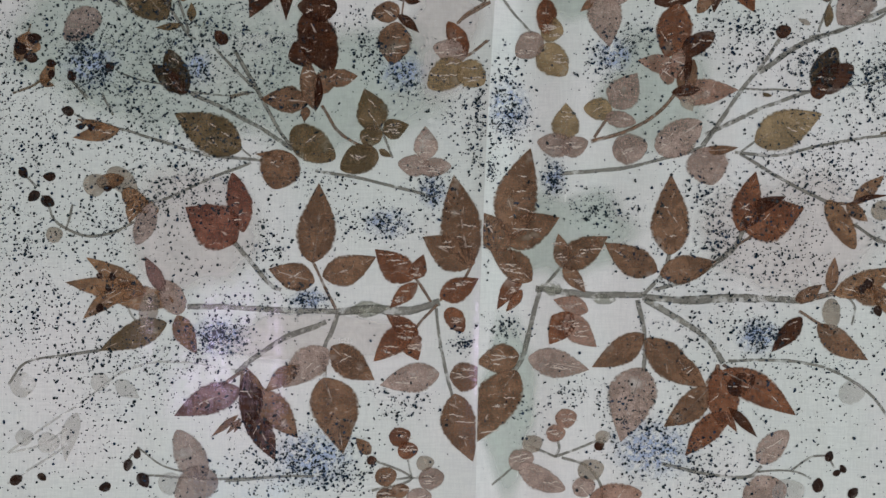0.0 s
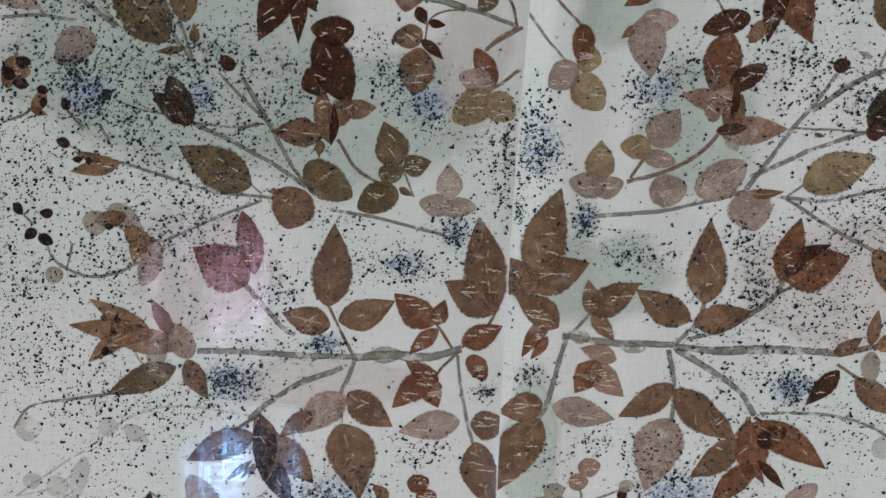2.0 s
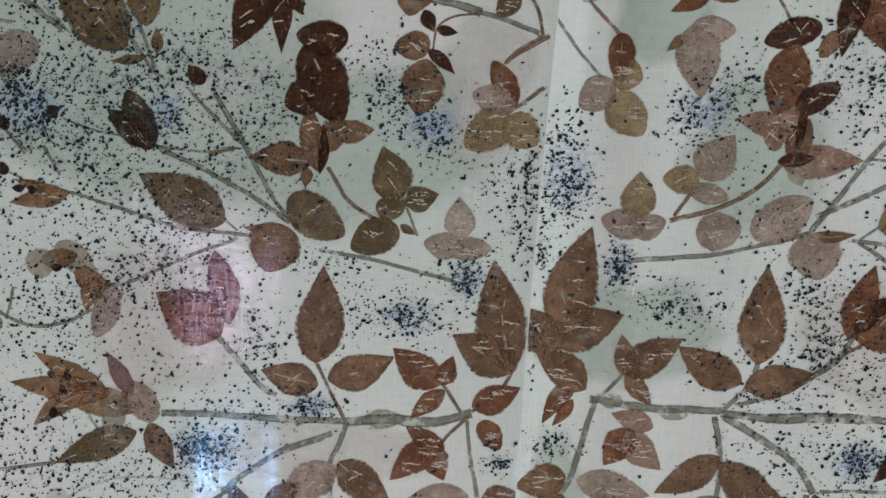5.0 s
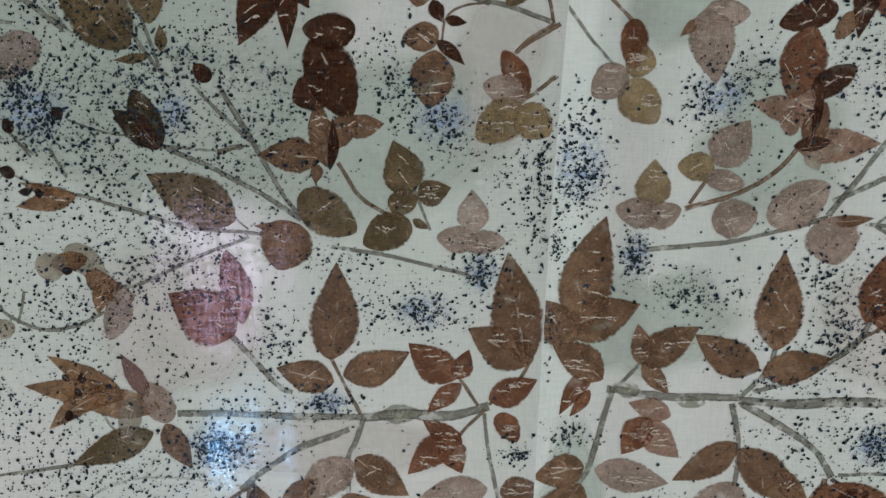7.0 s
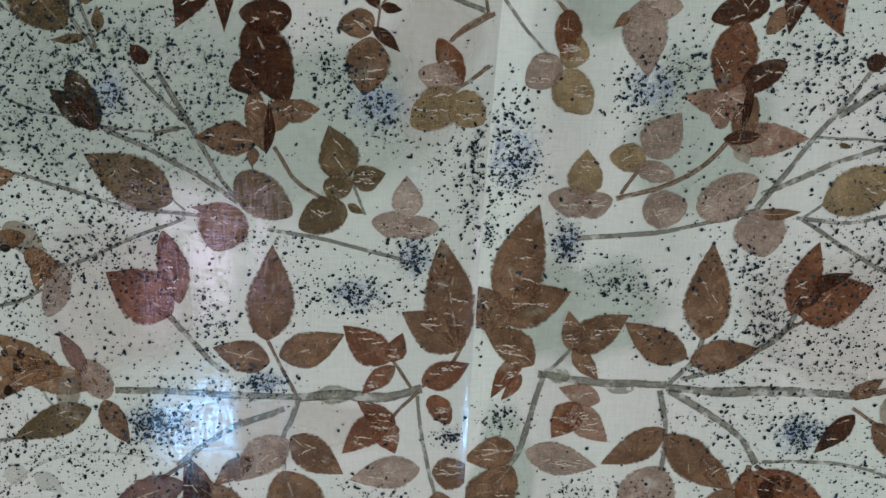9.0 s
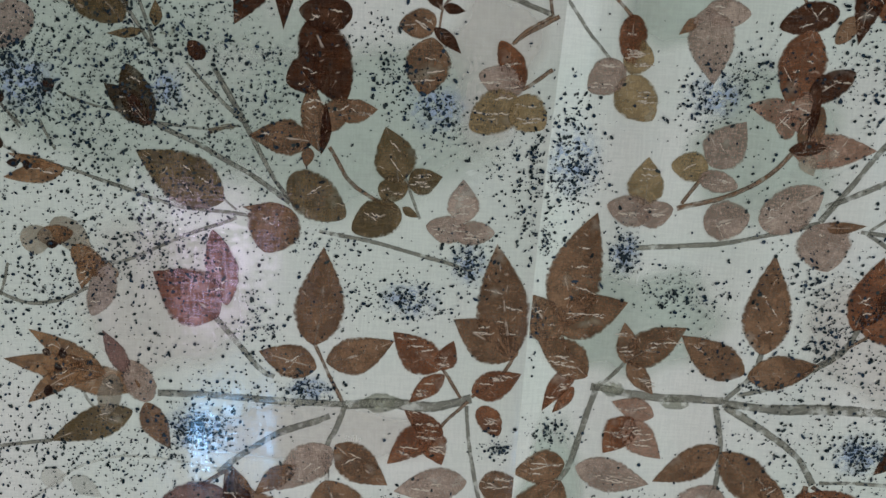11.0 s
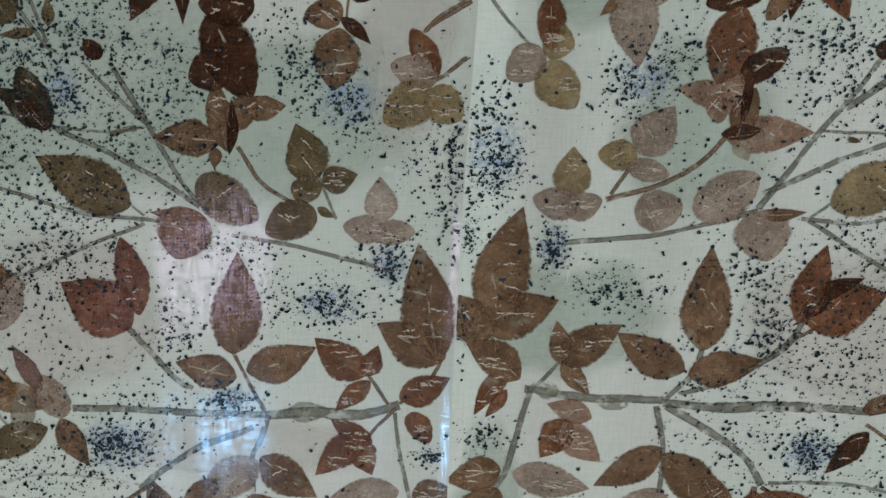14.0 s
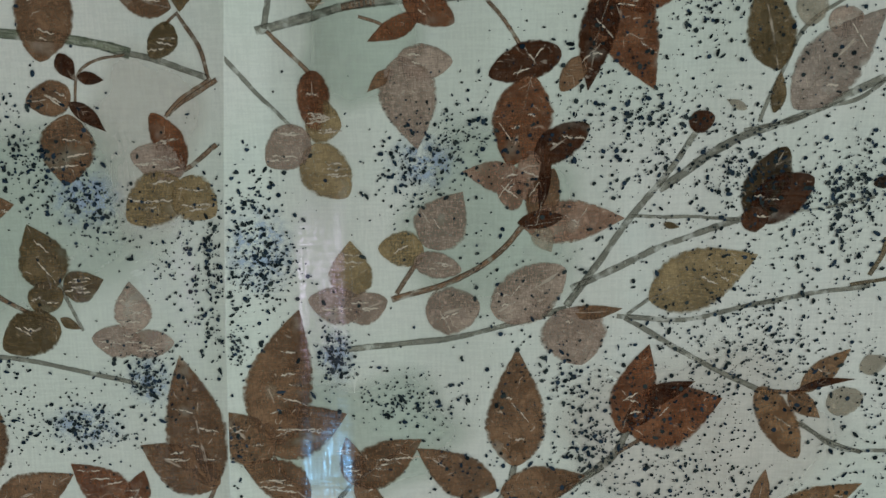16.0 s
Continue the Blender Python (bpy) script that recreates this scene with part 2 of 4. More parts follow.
def box(bm, lo, hi):
    r = bmesh.ops.create_cube(bm, size=1)
    for vtx in r["verts"]:
        vtx.co = Vector([lo[i] + (vtx.co[i] + 0.5) * (hi[i] - lo[i]) for i in range(3)])


def solid(name, boxes, material, bevel=0.0):
    bm = bmesh.new()
    for lo, hi in boxes:
        box(bm, lo, hi)
    if bevel:
        bmesh.ops.bevel(bm, geom=bm.edges[:], offset=bevel, segments=2, affect="EDGES")
    me = bpy.data.meshes.new(name)
    bm.to_mesh(me)
    bm.free()
    me.materials.append(material)
    return new(name, me)


# ---- the unseen room that closes the place ----
# Unseen walls and ceiling, toned down to cut bounce and veil on the cloth.
plaster = plain_material("wall_plaster", (0.33, 0.35, 0.30), (0.38, 0.39, 0.34), 3.0, 0.9)
dim_paint = plain_material("ceiling_paint", (0.26, 0.27, 0.26), (0.30, 0.31, 0.30), 2.0, 0.9)
boards = plain_material("floor_boards", (0.20, 0.14, 0.09), (0.28, 0.20, 0.13), 5.0, 0.5)
table_wood = plain_material("table_wood", (0.24, 0.16, 0.10), (0.33, 0.23, 0.15), 9.0, 0.45)
tagged(solid("floor", [((-2.1, -2.1, -0.1), (3.4, 2.3, 0.0))], boards), "plain brown board floor under the table", "floor", kind="structure")
tagged(solid("ceiling", [((-2.1, -2.1, 2.6), (3.4, 2.3, 2.7))], dim_paint), "unseen plain grey ceiling, dark to limit reflection on the cloth", "ceiling", kind="structure")
tagged(solid("wall_north", [((-2.1, 2.2, 0), (3.4, 2.3, 2.6))], plaster), "unseen plain grey plaster wall, dark to limit bounce", "wall", kind="structure")
tagged(solid("wall_south", [((-2.1, -2.1, 0), (-1.55, -2.0, 2.6)), ((0.05, -2.1, 0), (3.4, -2.0, 2.6)), ((-1.55, -2.1, 0), (0.05, -2.0, 0.95)), ((-1.55, -2.1, 2.15), (0.05, -2.0, 2.6))], plaster),
       "unseen plain grey plaster wall with an opening for an added lamp", "wall", kind="structure")
tagged(solid("wall_west", [((-2.1, -2.0, 0), (-2.0, 2.2, 2.6))], plaster), "unseen plain grey plaster wall, dark to limit bounce", "wall", kind="structure")
tagged(solid("wall_east", [((3.3, -2.0, 0), (3.4, -0.2, 2.6)), ((3.3, 1.4, 0), (3.4, 2.2, 2.6)), ((3.3, -0.2, 0), (3.4, 1.4, 1.55)), ((3.3, -0.2, 2.55), (3.4, 1.4, 2.6))], plaster),
       "unseen plain grey plaster wall with an opening for an added lamp", "wall", kind="structure")

# the table under the cloth
table = tagged(new("table"), "plain brown wooden table under the printed cloth", "table")
top = solid("tabletop", [((-0.85, -0.62, TABLE - 0.03), (0.95, 0.68, TABLE))], table_wood, 0.004)
top.parent = table
for x in (-0.79, 0.89):
    for y in (-0.56, 0.62):
        leg = solid("leg", [((x - 0.03, y - 0.03, 0.0), (x + 0.03, y + 0.03, TABLE - 0.03))], table_wood, 0.003)
        leg.parent = table


# ---- the printed cloth ----
def build_cloth():
    offs = [0.0]
    while offs[-1] < 0.86:
        offs.append(offs[-1] + (0.0004 if offs[-1] < 0.006 else 0.0022 if offs[-1] < 0.40 else 0.01))
    ds = [-o for o in reversed(offs[1:])] + offs
    ds = [d for d in ds if -0.84 <= d <= 0.80]
    ys = [-0.58 + 1.22 * i / 420 for i in range(421)]
    verts, faces, n = [], [], len(ds)
    for y in ys:
        for d in ds:
            x = crease_x(y) + d
            verts.append((x, y, TABLE + height(x, y)))
    for j in range(len(ys) - 1):
        for i in range(n - 1):
            a = j * n + i
            faces.append((a, a + 1, a + n + 1, a + n))
    ob = new("printed_cloth", mesh_from("printed_cloth", verts, faces, cloth_material()))
    thick = ob.modifiers.new("thickness", "SOLIDIFY")
    thick.thickness, thick.offset = 0.0006, -1
    return tagged(ob, "pale cream cotton cloth printed with brown leaves, creased along a fold", "cloth")


cloth = build_cloth()
LEAF_DYE = {t: print_material(t, True) for t in TONES}
STEM_DYE = {t: print_material(t, False) for t in ("grey", "brown", "olive", "green", "smudge", "ghost", "dark", "cream")}
UNDYED = undyed_material()
NAMES = dict(dark="dark red-brown leaf print", brown="brown leaf print", rust="rust-brown leaf print", red="reddish brown leaf print", olive="olive-brown leaf print", darkolive="blackish olive flower print",
             paleolive="pale olive leaf print", pale="pale pinkish brown leaf print", palerust="pale rust leaf print", plum="plum-brown leaf print", plumpale="pale plum leaf print", mauve="pale mauve-brown leaf print",
             tan="tan petal print", faint="faint grey-brown leaf print", ghost="ghostly pale leaf print", berry="dark berry print")
FORMS = dict(ovate=(0.80, 0.95, 0.020), ellip=(0.98, 0.75, 0.016), round=(0.95, 0.52, 0.010), blunt=(0.92, 0.58, 0.016), lance=(0.85, 1.15, 0.004), serrate=(0.74, 1.0, 0.028))
count = [0]


def lay(x, y, side, lift):
    """A point on the cloth, kept to its own side of the fold; metres."""
    c = crease_x(y)
    x = max(x, c + 0.0004) if side > 0 else min(x, c - 0.0004)
    return x, y, TABLE + height(x, y) + lift


def leaf(x0, y0, x1, y1, width, tone, form):
    """One leaf print from its base to its tip, with its width; centimetres."""
    a, b, teeth = FORMS[form]
    rnd = random.Random(count[0] * 7 + 3)
    base, axis = Vector((x0, y0)) / 100, Vector((x1 - x0, y1 - y0)) / 100
    across, length = Vector((-axis.y, axis.x)).normalized(), axis.length
    mid = base + axis / 2
    mid_x, mid_y = mid
    side = 1 if mid.x > crease_x(mid.y) else -1
    lift = 0.00014 + 0.0000005 * count[0]
    count[0] += 1
    nu, nv = 56, 6
    bow = rnd.uniform(-0.05, 0.05) * length
    lop = rnd.uniform(-0.06, 0.06)
    seed = rnd.uniform(0, 50)
    peak = max(math.sin(math.pi * (i / 100) ** a) ** b for i in range(1, 100))
    verts, uvs, faces = [], [], []
    for i in range(nu + 1):
        s = i / nu
        w = (max(0.0, math.sin(math.pi * min(1.0, s) ** a)) ** b) / peak * width / 200
        for j in range(nv + 1):
            v = 2 * j / nv - 1
            edge = abs(v)
            half = w * (1 + lop * (1 if v > 0 else -1))
            half += edge * w * (0.05 * noise.noise((s * 5, seed, v * 0.5)) + teeth * 2.2 * ((s * 13 + 0.3 * v) % 1.0 - 0.5))
            p = base + axis * s + across * (v * half + bow * math.sin(math.pi * s))
            p += axis.normalized() * edge * half * -0.10
            verts.append(lay(p.x, p.y, side, lift))
            uvs.append((s, v))
    for i in range(nu):
        for j in range(nv):
            q = i * (nv + 1) + j
            faces.append((q, q + nv + 1, q + nv + 2, q + 1))
    ob = part("printed_leaf", mesh_from("printed_leaf", verts, faces, LEAF_DYE[tone], uvs), cloth, NAMES.get(tone, ""))
    if rnd.random() < 0.6 and width > 1.3 and form in ("ovate", "serrate", "ellip") and tone not in ("faint", "ghost"):
        rv, ru, rf, reach = [], [], [], rnd.uniform(0.35, 0.8)
        for i in range(25):
            s = 0.02 + reach * i / 24
            w = 0.00034 * (1 - 0.7 * i / 24) * (1 + 0.7 * noise.noise((i * 0.5, seed, 2)))
            mid = base + axis * s + across * (bow * math.sin(math.pi * s) + 0.0005 * noise.noise((i * 0.3, seed, 9)))
            for v in (-1, 0, 1):
                q = mid + across * v * w
                rv.append(lay(q.x, q.y, side, lift + 0.00012))
                ru.append((s, v))
        for i in range(24):
            for j in range(2):
                q = i * 3 + j
                rf.append((q, q + 3, q + 4, q + 1))
        part("midrib", mesh_from("midrib", rv, rf, STEM_DYE["cream"], ru), ob, "pale cream broken midrib")
    if width > 1.2 and tone not in ("faint", "ghost"):
        crinkles(ob, base, axis, across, width, side, lift, rnd, abs(mid_x - crease_x(mid_y)) < 0.085)
    return ob


def crinkles(ob, base, axis, across, width, side, lift, rnd, near_fold):
    """Pale jagged lines across a leaf, where the damp cloth was creased and took no dye."""
    for _ in range(rnd.randint(3, 5) if near_fold else rnd.randint(0, 3)):
        s, v = rnd.uniform(0.2, 0.8), rnd.uniform(-0.4, 0.4)
        start = base + axis * s + across * v * width / 200
        reach, tilt, seed = min(width / 340, rnd.uniform(0.003, 0.0085) if near_fold else rnd.uniform(0.002, 0.005)), rnd.gauss(0.0, 0.14 if near_fold else 0.7), rnd.uniform(0, 90)
        rv, ru, rf = [], [], []
        for i in range(17):
            u = i / 8 - 1
            px = start.x + reach * u
            py = start.y + reach * u * tilt + 0.0009 * noise.noise((u * 2.6, seed, 1)) + 0.0004 * noise.noise((u * 8, seed, 4))
            w = 0.00060 * (1 - u * u) ** 0.5 * (1 + 0.8 * noise.noise((u * 5, seed, 7)))
            for q in (-1, 0, 1):
                rv.append(lay(px, py + q * w, side, lift + 0.00013))
                ru.append((i / 16, q * 0.8))
        for i in range(16):
            for j in range(2):
                q = i * 3 + j
                rf.append((q, q + 3, q + 4, q + 1))
        part("crease_line", mesh_from("crease_line", rv, rf, UNDYED, ru), ob, "pale undyed crease line")


def berry(x, y, r):
    a = 2.4 * x + 1.7 * y
    ob = leaf(x - 1.1 * r * math.cos(a), y - 1.1 * r * math.sin(a), x + 1.1 * r * math.cos(a), y + 1.1 * r * math.sin(a), 1.7 * r, "berry", "blunt")
    ob.name = "printed_berry"


def stem(width, tone, *points):
    """A printed stem through a few points, uneven in width; centimetres."""
    pts = [Vector(p) / 100 for p in points]
    rnd = random.Random(count[0] * 5 + 1)
    count[0] += 1
    side = 1 if sum(p.x - crease_x(p.y) for p in pts) > 0 else -1
    ext = [2 * pts[0] - pts[1]] + pts + [2 * pts[-1] - pts[-2]]
    path = []
    for i in range(1, len(ext) - 2):
        p0, p1, p2, p3 = ext[i - 1:i + 3]
        n = max(5, int((p2 - p1).length / 0.002))
        for q in range(n):
            t = q / n
            path.append(0.5 * (2 * p1 + (p2 - p0) * t + (2 * p0 - 5 * p1 + 4 * p2 - p3) * t * t + (3 * p1 - p0 - 3 * p2 + p3) * t ** 3))
    path.append(pts[-1])
    seed, verts, uvs, faces = rnd.uniform(0, 90), [], [], []
    for i, p in enumerate(path):
        t = (path[min(i + 1, len(path) - 1)] - path[max(i - 1, 0)]).normalized()
        across = Vector((-t.y, t.x))
        s = i / (len(path) - 1)
        w = width / 200 * 1.02 * (1 + 0.28 * noise.noise((i * 0.07, seed, 0)) + 0.10 * noise.noise((i * 0.3, seed, 7)))
        if tone == "smudge":
            w *= math.sin(math.pi * min(0.98, max(0.02, s))) ** 0.6
        p = p + across * 0.0007 * noise.noise((i * 0.1, seed, 5))
        for v in (-1, 0, 1):
            q = p + across * w * v
            verts.append(lay(q.x, q.y, side, 0.00010 + 0.00000015 * count[0]))
            uvs.append((s, v))
    for i in range(len(path) - 1):
        for j in range(2):
            q = i * 3 + j
            faces.append((q, q + 3, q + 4, q + 1))
    part("printed_stem", mesh_from("printed_stem", verts, faces, STEM_DYE[tone], uvs), cloth, "dark brown printed stem" if tone in ("brown", "dark") else "grey-green printed stem")


dots = dict(blue=([], []), black=([], []))
dot_rnd = random.Random(11)


def dot(x, y, size, which):
    """One small ink spot, metres: an uneven round blob."""
    verts, faces = dots[which]
    c = crease_x(y)
    if abs(x - c) < size + 0.0006:
        return
    turn, stretch = dot_rnd.uniform(0, 3.14), 1.0 + 0.9 * dot_rnd.random() ** 3
    ct, sn, k = math.cos(turn), math.sin(turn), len(verts)
    z, slope_x = TABLE + height(x, y) + 0.00036, (height(x + 0.001, y) - height(x - 0.001, y)) / 0.002
    slope_y = (height(x, y + 0.001) - height(x, y - 0.001)) / 0.002
    for i in range(9):
        a = i * math.pi / 4.5
        r = size * dot_rnd.uniform(0.82, 1.12)
        p, q = r * stretch * math.cos(a), r * math.sin(a) / math.sqrt(stretch)
        dx, dy = p * ct - q * sn, p * sn + q * ct
        verts.append((x + dx, y + dy, z + dx * slope_x + dy * slope_y))
    faces.append(tuple(range(k, k + 9)))


def spatter(x, y, rx, ry, n):
    """A cloud of ink spots; centimetres."""
    for _ in range(int(n * 1.9)):
        wide = 0.5 if dot_rnd.random() < 0.6 else 0.95
        px, py = dot_rnd.gauss(x, rx * wide) / 100, dot_rnd.gauss(y, ry * wide) / 100
        size = min(0.0013, 0.00049 * math.exp(dot_rnd.gauss(0, 0.48)))
        dot(px, py, size, "blue" if dot_rnd.random() < 0.45 else "black")


STAIN = stain_material()
WASH = dict(green=wash_material("green_wash", (0.51, 0.57, 0.475)), cream=wash_material("cream_wash", (0.68, 0.635, 0.56)))


def wash(x, y, rx, ry, tone):
    """A broad faint tint over the cloth, fading outwards; centimetres."""
    verts, uvs, faces = [], [], []
    side = 1 if x / 100 > crease_x(y / 100) else -1
    count[0] += 1
    for i in range(31):
        for j in range(60):
            a, r = j * math.pi / 30, i / 30
            wob = 1 + 0.3 * noise.noise((math.cos(a) * 1.7 + x, math.sin(a) * 1.7, y))
            verts.append(lay((x + rx * wob * r * math.cos(a)) / 100, (y + ry * wob * r * math.sin(a)) / 100, side, 0.00004 + 0.00000005 * count[0]))
            uvs.append((r, j / 60))
    for i in range(30):
        for j in range(60):
            faces.append((i * 60 + j, (i + 1) * 60 + j, (i + 1) * 60 + (j + 1) % 60, i * 60 + (j + 1) % 60))
    part("tint_patch", mesh_from("tint_patch", verts, faces, WASH[tone], uvs), cloth, "faint " + tone + " tint in the cloth")


def stain(x, y, rx, ry):
    """A soft bleed of blue ink round a cloud of spots; centimetres."""
    verts, uvs, faces = [], [], []
    side = 1 if x / 100 > crease_x(y / 100) else -1
    count[0] += 1
    for i in range(7):
        for j in range(24):
            a, r = j * math.pi / 12, i / 6
            verts.append(lay((x + rx * 1.25 * r * math.cos(a)) / 100, (y + ry * 1.25 * r * math.sin(a)) / 100, side, 0.00006 + 0.00000005 * count[0]))
            uvs.append((r, j / 24))
    for i in range(6):
        for j in range(24):
            faces.append((i * 24 + j, (i + 1) * 24 + j, (i + 1) * 24 + (j + 1) % 24, i * 24 + (j + 1) % 24))
    part("ink_stain", mesh_from("ink_stain", verts, faces, STAIN, uvs), cloth, "soft blue ink stain")


wash(-15.4, 14.1, 10.4, 5.9, 'green')
wash(-23.0, 17.0, 8.0, 6.0, 'green')
wash(-3.6, 12.5, 9.0, 6.8, 'green')
wash(21.8, 12.4, 5.0, 6.0, 'green')
wash(14.5, 1.0, 6.8, 4.5, 'green')
wash(10.2, -12.6, 2.7, 8.1, 'green')
wash(15.6, 21.5, 3.5, 4.0, 'green')
wash(-10.7, 19.8, 7.8, 3.9, 'green')
wash(-15.0, 1.8, 6.8, 5.9, 'cream')
wash(4.9, 16.7, 3.2, 5.9, 'cream')
wash(-5.3, -7.1, 9.5, 2.7, 'cream')
wash(32.8, 1.0, 8.1, 5.9, 'cream')
leaf(-22.4, 18.8, -25.2, 16.6, 2.57, 'mauve', 'blunt')
leaf(-17.1, 18.3, -21.4, 23.5, 3.82, 'olive', 'ovate')
leaf(-15.8, 19.7, -16.1, 24.5, 2.26, 'olive', 'ovate')
leaf(-15.2, 18.1, -15.2, 19.7, 0.78, 'olive', 'lance')
leaf(-15.8, 17.9, -18.1, 17.6, 0.62, 'olive', 'lance')
leaf(-30.1, 21.9, -25.9, 20.4, 1.56, 'pale', 'lance')
leaf(-8.4, 23.4, -10.6, 18.5, 2.62, 'dark', 'ovate')
leaf(-7.7, 23.5, -7.7, 18.3, 1.49, 'dark', 'lance')
leaf(-8.2, 23.6, -6.4, 20.7, 2.20, 'dark', 'ovate')
leaf(-3.6, 19.5, -6.8, 19.5, 2.26, 'dark', 'blunt')
leaf(-6.1, 19.0, -4.0, 14.2, 3.20, 'dark', 'blunt')
leaf(-5.2, 16.0, -7.5, 15.3, 2.43, 'dark', 'blunt')
leaf(-5.4, 11.2, -6.0, 15.2, 1.62, 'brown', 'ellip')
leaf(-5.3, 12.4, -3.5, 14.4, 1.80, 'brown', 'ellip')
leaf(-4.2, 13.4, -1.9, 13.9, 1.53, 'brown', 'ovate')
leaf(-5.9, 11.8, -9.7, 12.0, 2.25, 'brown', 'ovate')
leaf(-6.0, 11.4, -6.2, 10.2, 0.81, 'brown', 'ovate')
leaf(-5.3, 11.0, -5.1, 14.3, 0.72, 'dark', 'lance')
leaf(-0.5, 9.5, -1.4, 12.9, 2.70, 'olive', 'ovate')
leaf(-1.7, 8.8, 0.1, 9.4, 1.71, 'olive', 'round')
leaf(0.1, 9.4, 2.2, 10.0, 1.80, 'olive', 'ovate')
leaf(3.6, 7.2, 3.5, 9.9, 2.07, 'pale', 'ovate')
leaf(3.8, 6.7, 1.3, 6.9, 1.80, 'pale', 'blunt')
leaf(3.2, 6.3, 5.6, 6.7, 1.62, 'pale', 'blunt')
leaf(-0.3, 7.8, -3.3, 6.4, 2.52, 'olive', 'blunt')
leaf(-0.2, 8.0, 0.8, 7.4, 0.59, 'olive', 'ovate')
leaf(-7.2, 9.6, -3.7, 7.2, 2.88, 'olive', 'blunt')
leaf(-7.5, 7.8, -8.7, 4.8, 3.52, 'brown', 'blunt')
leaf(-6.9, 7.4, -10.1, 7.6, 0.90, 'brown', 'ovate')
leaf(-11.2, 7.9, -16.5, 10.8, 3.34, 'olive', 'ovate')
leaf(-15.7, 12.3, -17.0, 15.9, 2.07, 'darkolive', 'blunt')
leaf(-15.9, 12.5, -18.3, 14.7, 1.80, 'darkolive', 'ovate')
leaf(-15.6, 12.4, -16.9, 14.2, 0.90, 'dark', 'blunt')
leaf(-12.4, 16.4, -13.3, 17.4, 1.08, 'dark', 'blunt')
leaf(-11.5, 0.6, -15.6, 3.3, 3.88, 'red', 'ovate')
leaf(-11.0, 1.3, -11.9, 6.1, 2.07, 'red', 'ellip')
leaf(-5.5, -1.1, -5.0, 5.3, 3.24, 'brown', 'serrate')
leaf(-5.3, -2.6, -9.0, -1.6, 2.34, 'brown', 'ovate')
leaf(-4.7, -2.2, -0.4, -0.6, 2.52, 'brown', 'ovate')
leaf(2.6, -2.4, -0.5, 0.0, 2.52, 'rust', 'ovate')
leaf(2.5, -2.4, 3.4, -0.4, 1.44, 'rust', 'ovate')
leaf(2.9, -2.7, 0.7, -4.7, 1.35, 'rust', 'ovate')
leaf(7.0, -1.3, 5.8, 6.0, 3.43, 'brown', 'ovate')
leaf(7.5, -1.1, 3.3, 1.0, 2.97, 'brown', 'ovate')
leaf(4.7, -3.8, 7.8, -2.3, 2.07, 'rust', 'ovate')
leaf(5.3, -4.7, 6.6, -6.6, 1.62, 'rust', 'blunt')
leaf(3.0, -6.8, 0.4, -5.2, 1.53, 'rust', 'ovate')
leaf(2.6, -6.3, -0.6, -9.0, 2.16, 'rust', 'ovate')
leaf(2.0, -6.5, 3.0, -8.9, 1.98, 'rust', 'ovate')
leaf(-4.0, -7.8, -0.5, -10.5, 2.61, 'brown', 'ovate')
leaf(4.7, -9.9, -0.1, -10.9, 2.43, 'pale', 'ovate')
leaf(5.5, -10.2, 8.5, -9.8, 2.43, 'brown', 'ovate')
leaf(5.9, -11.5, 7.4, -16.9, 2.97, 'brown', 'ovate')
leaf(-4.2, -8.0, -7.8, -11.1, 2.79, 'pale', 'ovate')
leaf(-6.4, -9.3, -9.3, -11.5, 1.53, 'brown', 'lance')
leaf(-4.6, -10.3, -3.0, -16.4, 3.97, 'brown', 'serrate')
leaf(-10.2, -11.5, -6.6, -15.1, 2.61, 'brown', 'ovate')
leaf(-11.1, -11.2, -16.4, -13.3, 2.52, 'plum', 'ovate')
leaf(-10.7, -13.0, -8.4, -16.9, 2.07, 'dark', 'ovate')
leaf(-10.6, -9.7, -10.5, -14.7, 1.98, 'dark', 'ellip')
leaf(-11.3, -13.2, -13.5, -15.0, 0.59, 'brown', 'lance')
leaf(-11.1, -13.5, -12.3, -14.8, 0.41, 'brown', 'lance')
leaf(-11.0, -13.7, -11.7, -14.7, 0.36, 'brown', 'lance')
leaf(-9.3, -11.5, -10.6, -9.5, 0.63, 'brown', 'lance')
leaf(-16.2, -5.3, -14.6, -8.4, 1.80, 'brown', 'ovate')
leaf(-17.0, -5.9, -22.3, -8.1, 2.25, 'olive', 'ovate')
leaf(-16.4, -4.2, -23.0, -2.9, 2.10, 'tan', 'ovate')
leaf(-18.8, -3.3, -23.4, -0.7, 1.60, 'tan', 'ovate')
leaf(-18.6, -3.4, -25.0, -2.7, 1.89, 'tan', 'ovate')
leaf(-20.3, -3.3, -23.6, -5.6, 1.45, 'tan', 'ovate')
leaf(-15.9, -5.2, -17.3, -2.5, 2.07, 'pale', 'blunt')
leaf(-17.2, -3.5, -18.8, -0.6, 1.25, 'plum', 'ovate')
leaf(-18.1, -3.5, -18.8, -6.3, 1.62, 'faint', 'blunt')
leaf(-21.7, 6.3, -19.4, 4.3, 1.89, 'faint', 'blunt')
leaf(-20.5, 4.7, -18.3, 2.9, 1.62, 'tan', 'blunt')
leaf(-18.3, 3.5, -19.4, 0.3, 1.80, 'mauve', 'blunt')
leaf(-22.6, 5.2, -20.4, 5.6, 1.30, 'tan', 'blunt')
leaf(-19.4, 4.2, -20.0, 2.0, 1.26, 'tan', 'ovate')
leaf(-23.6, 4.8, -21.7, 5.4, 1.88, 'faint', 'round')
leaf(-24.0, -13.0, -24.9, -16.9, 1.44, 'ghost', 'ovate')
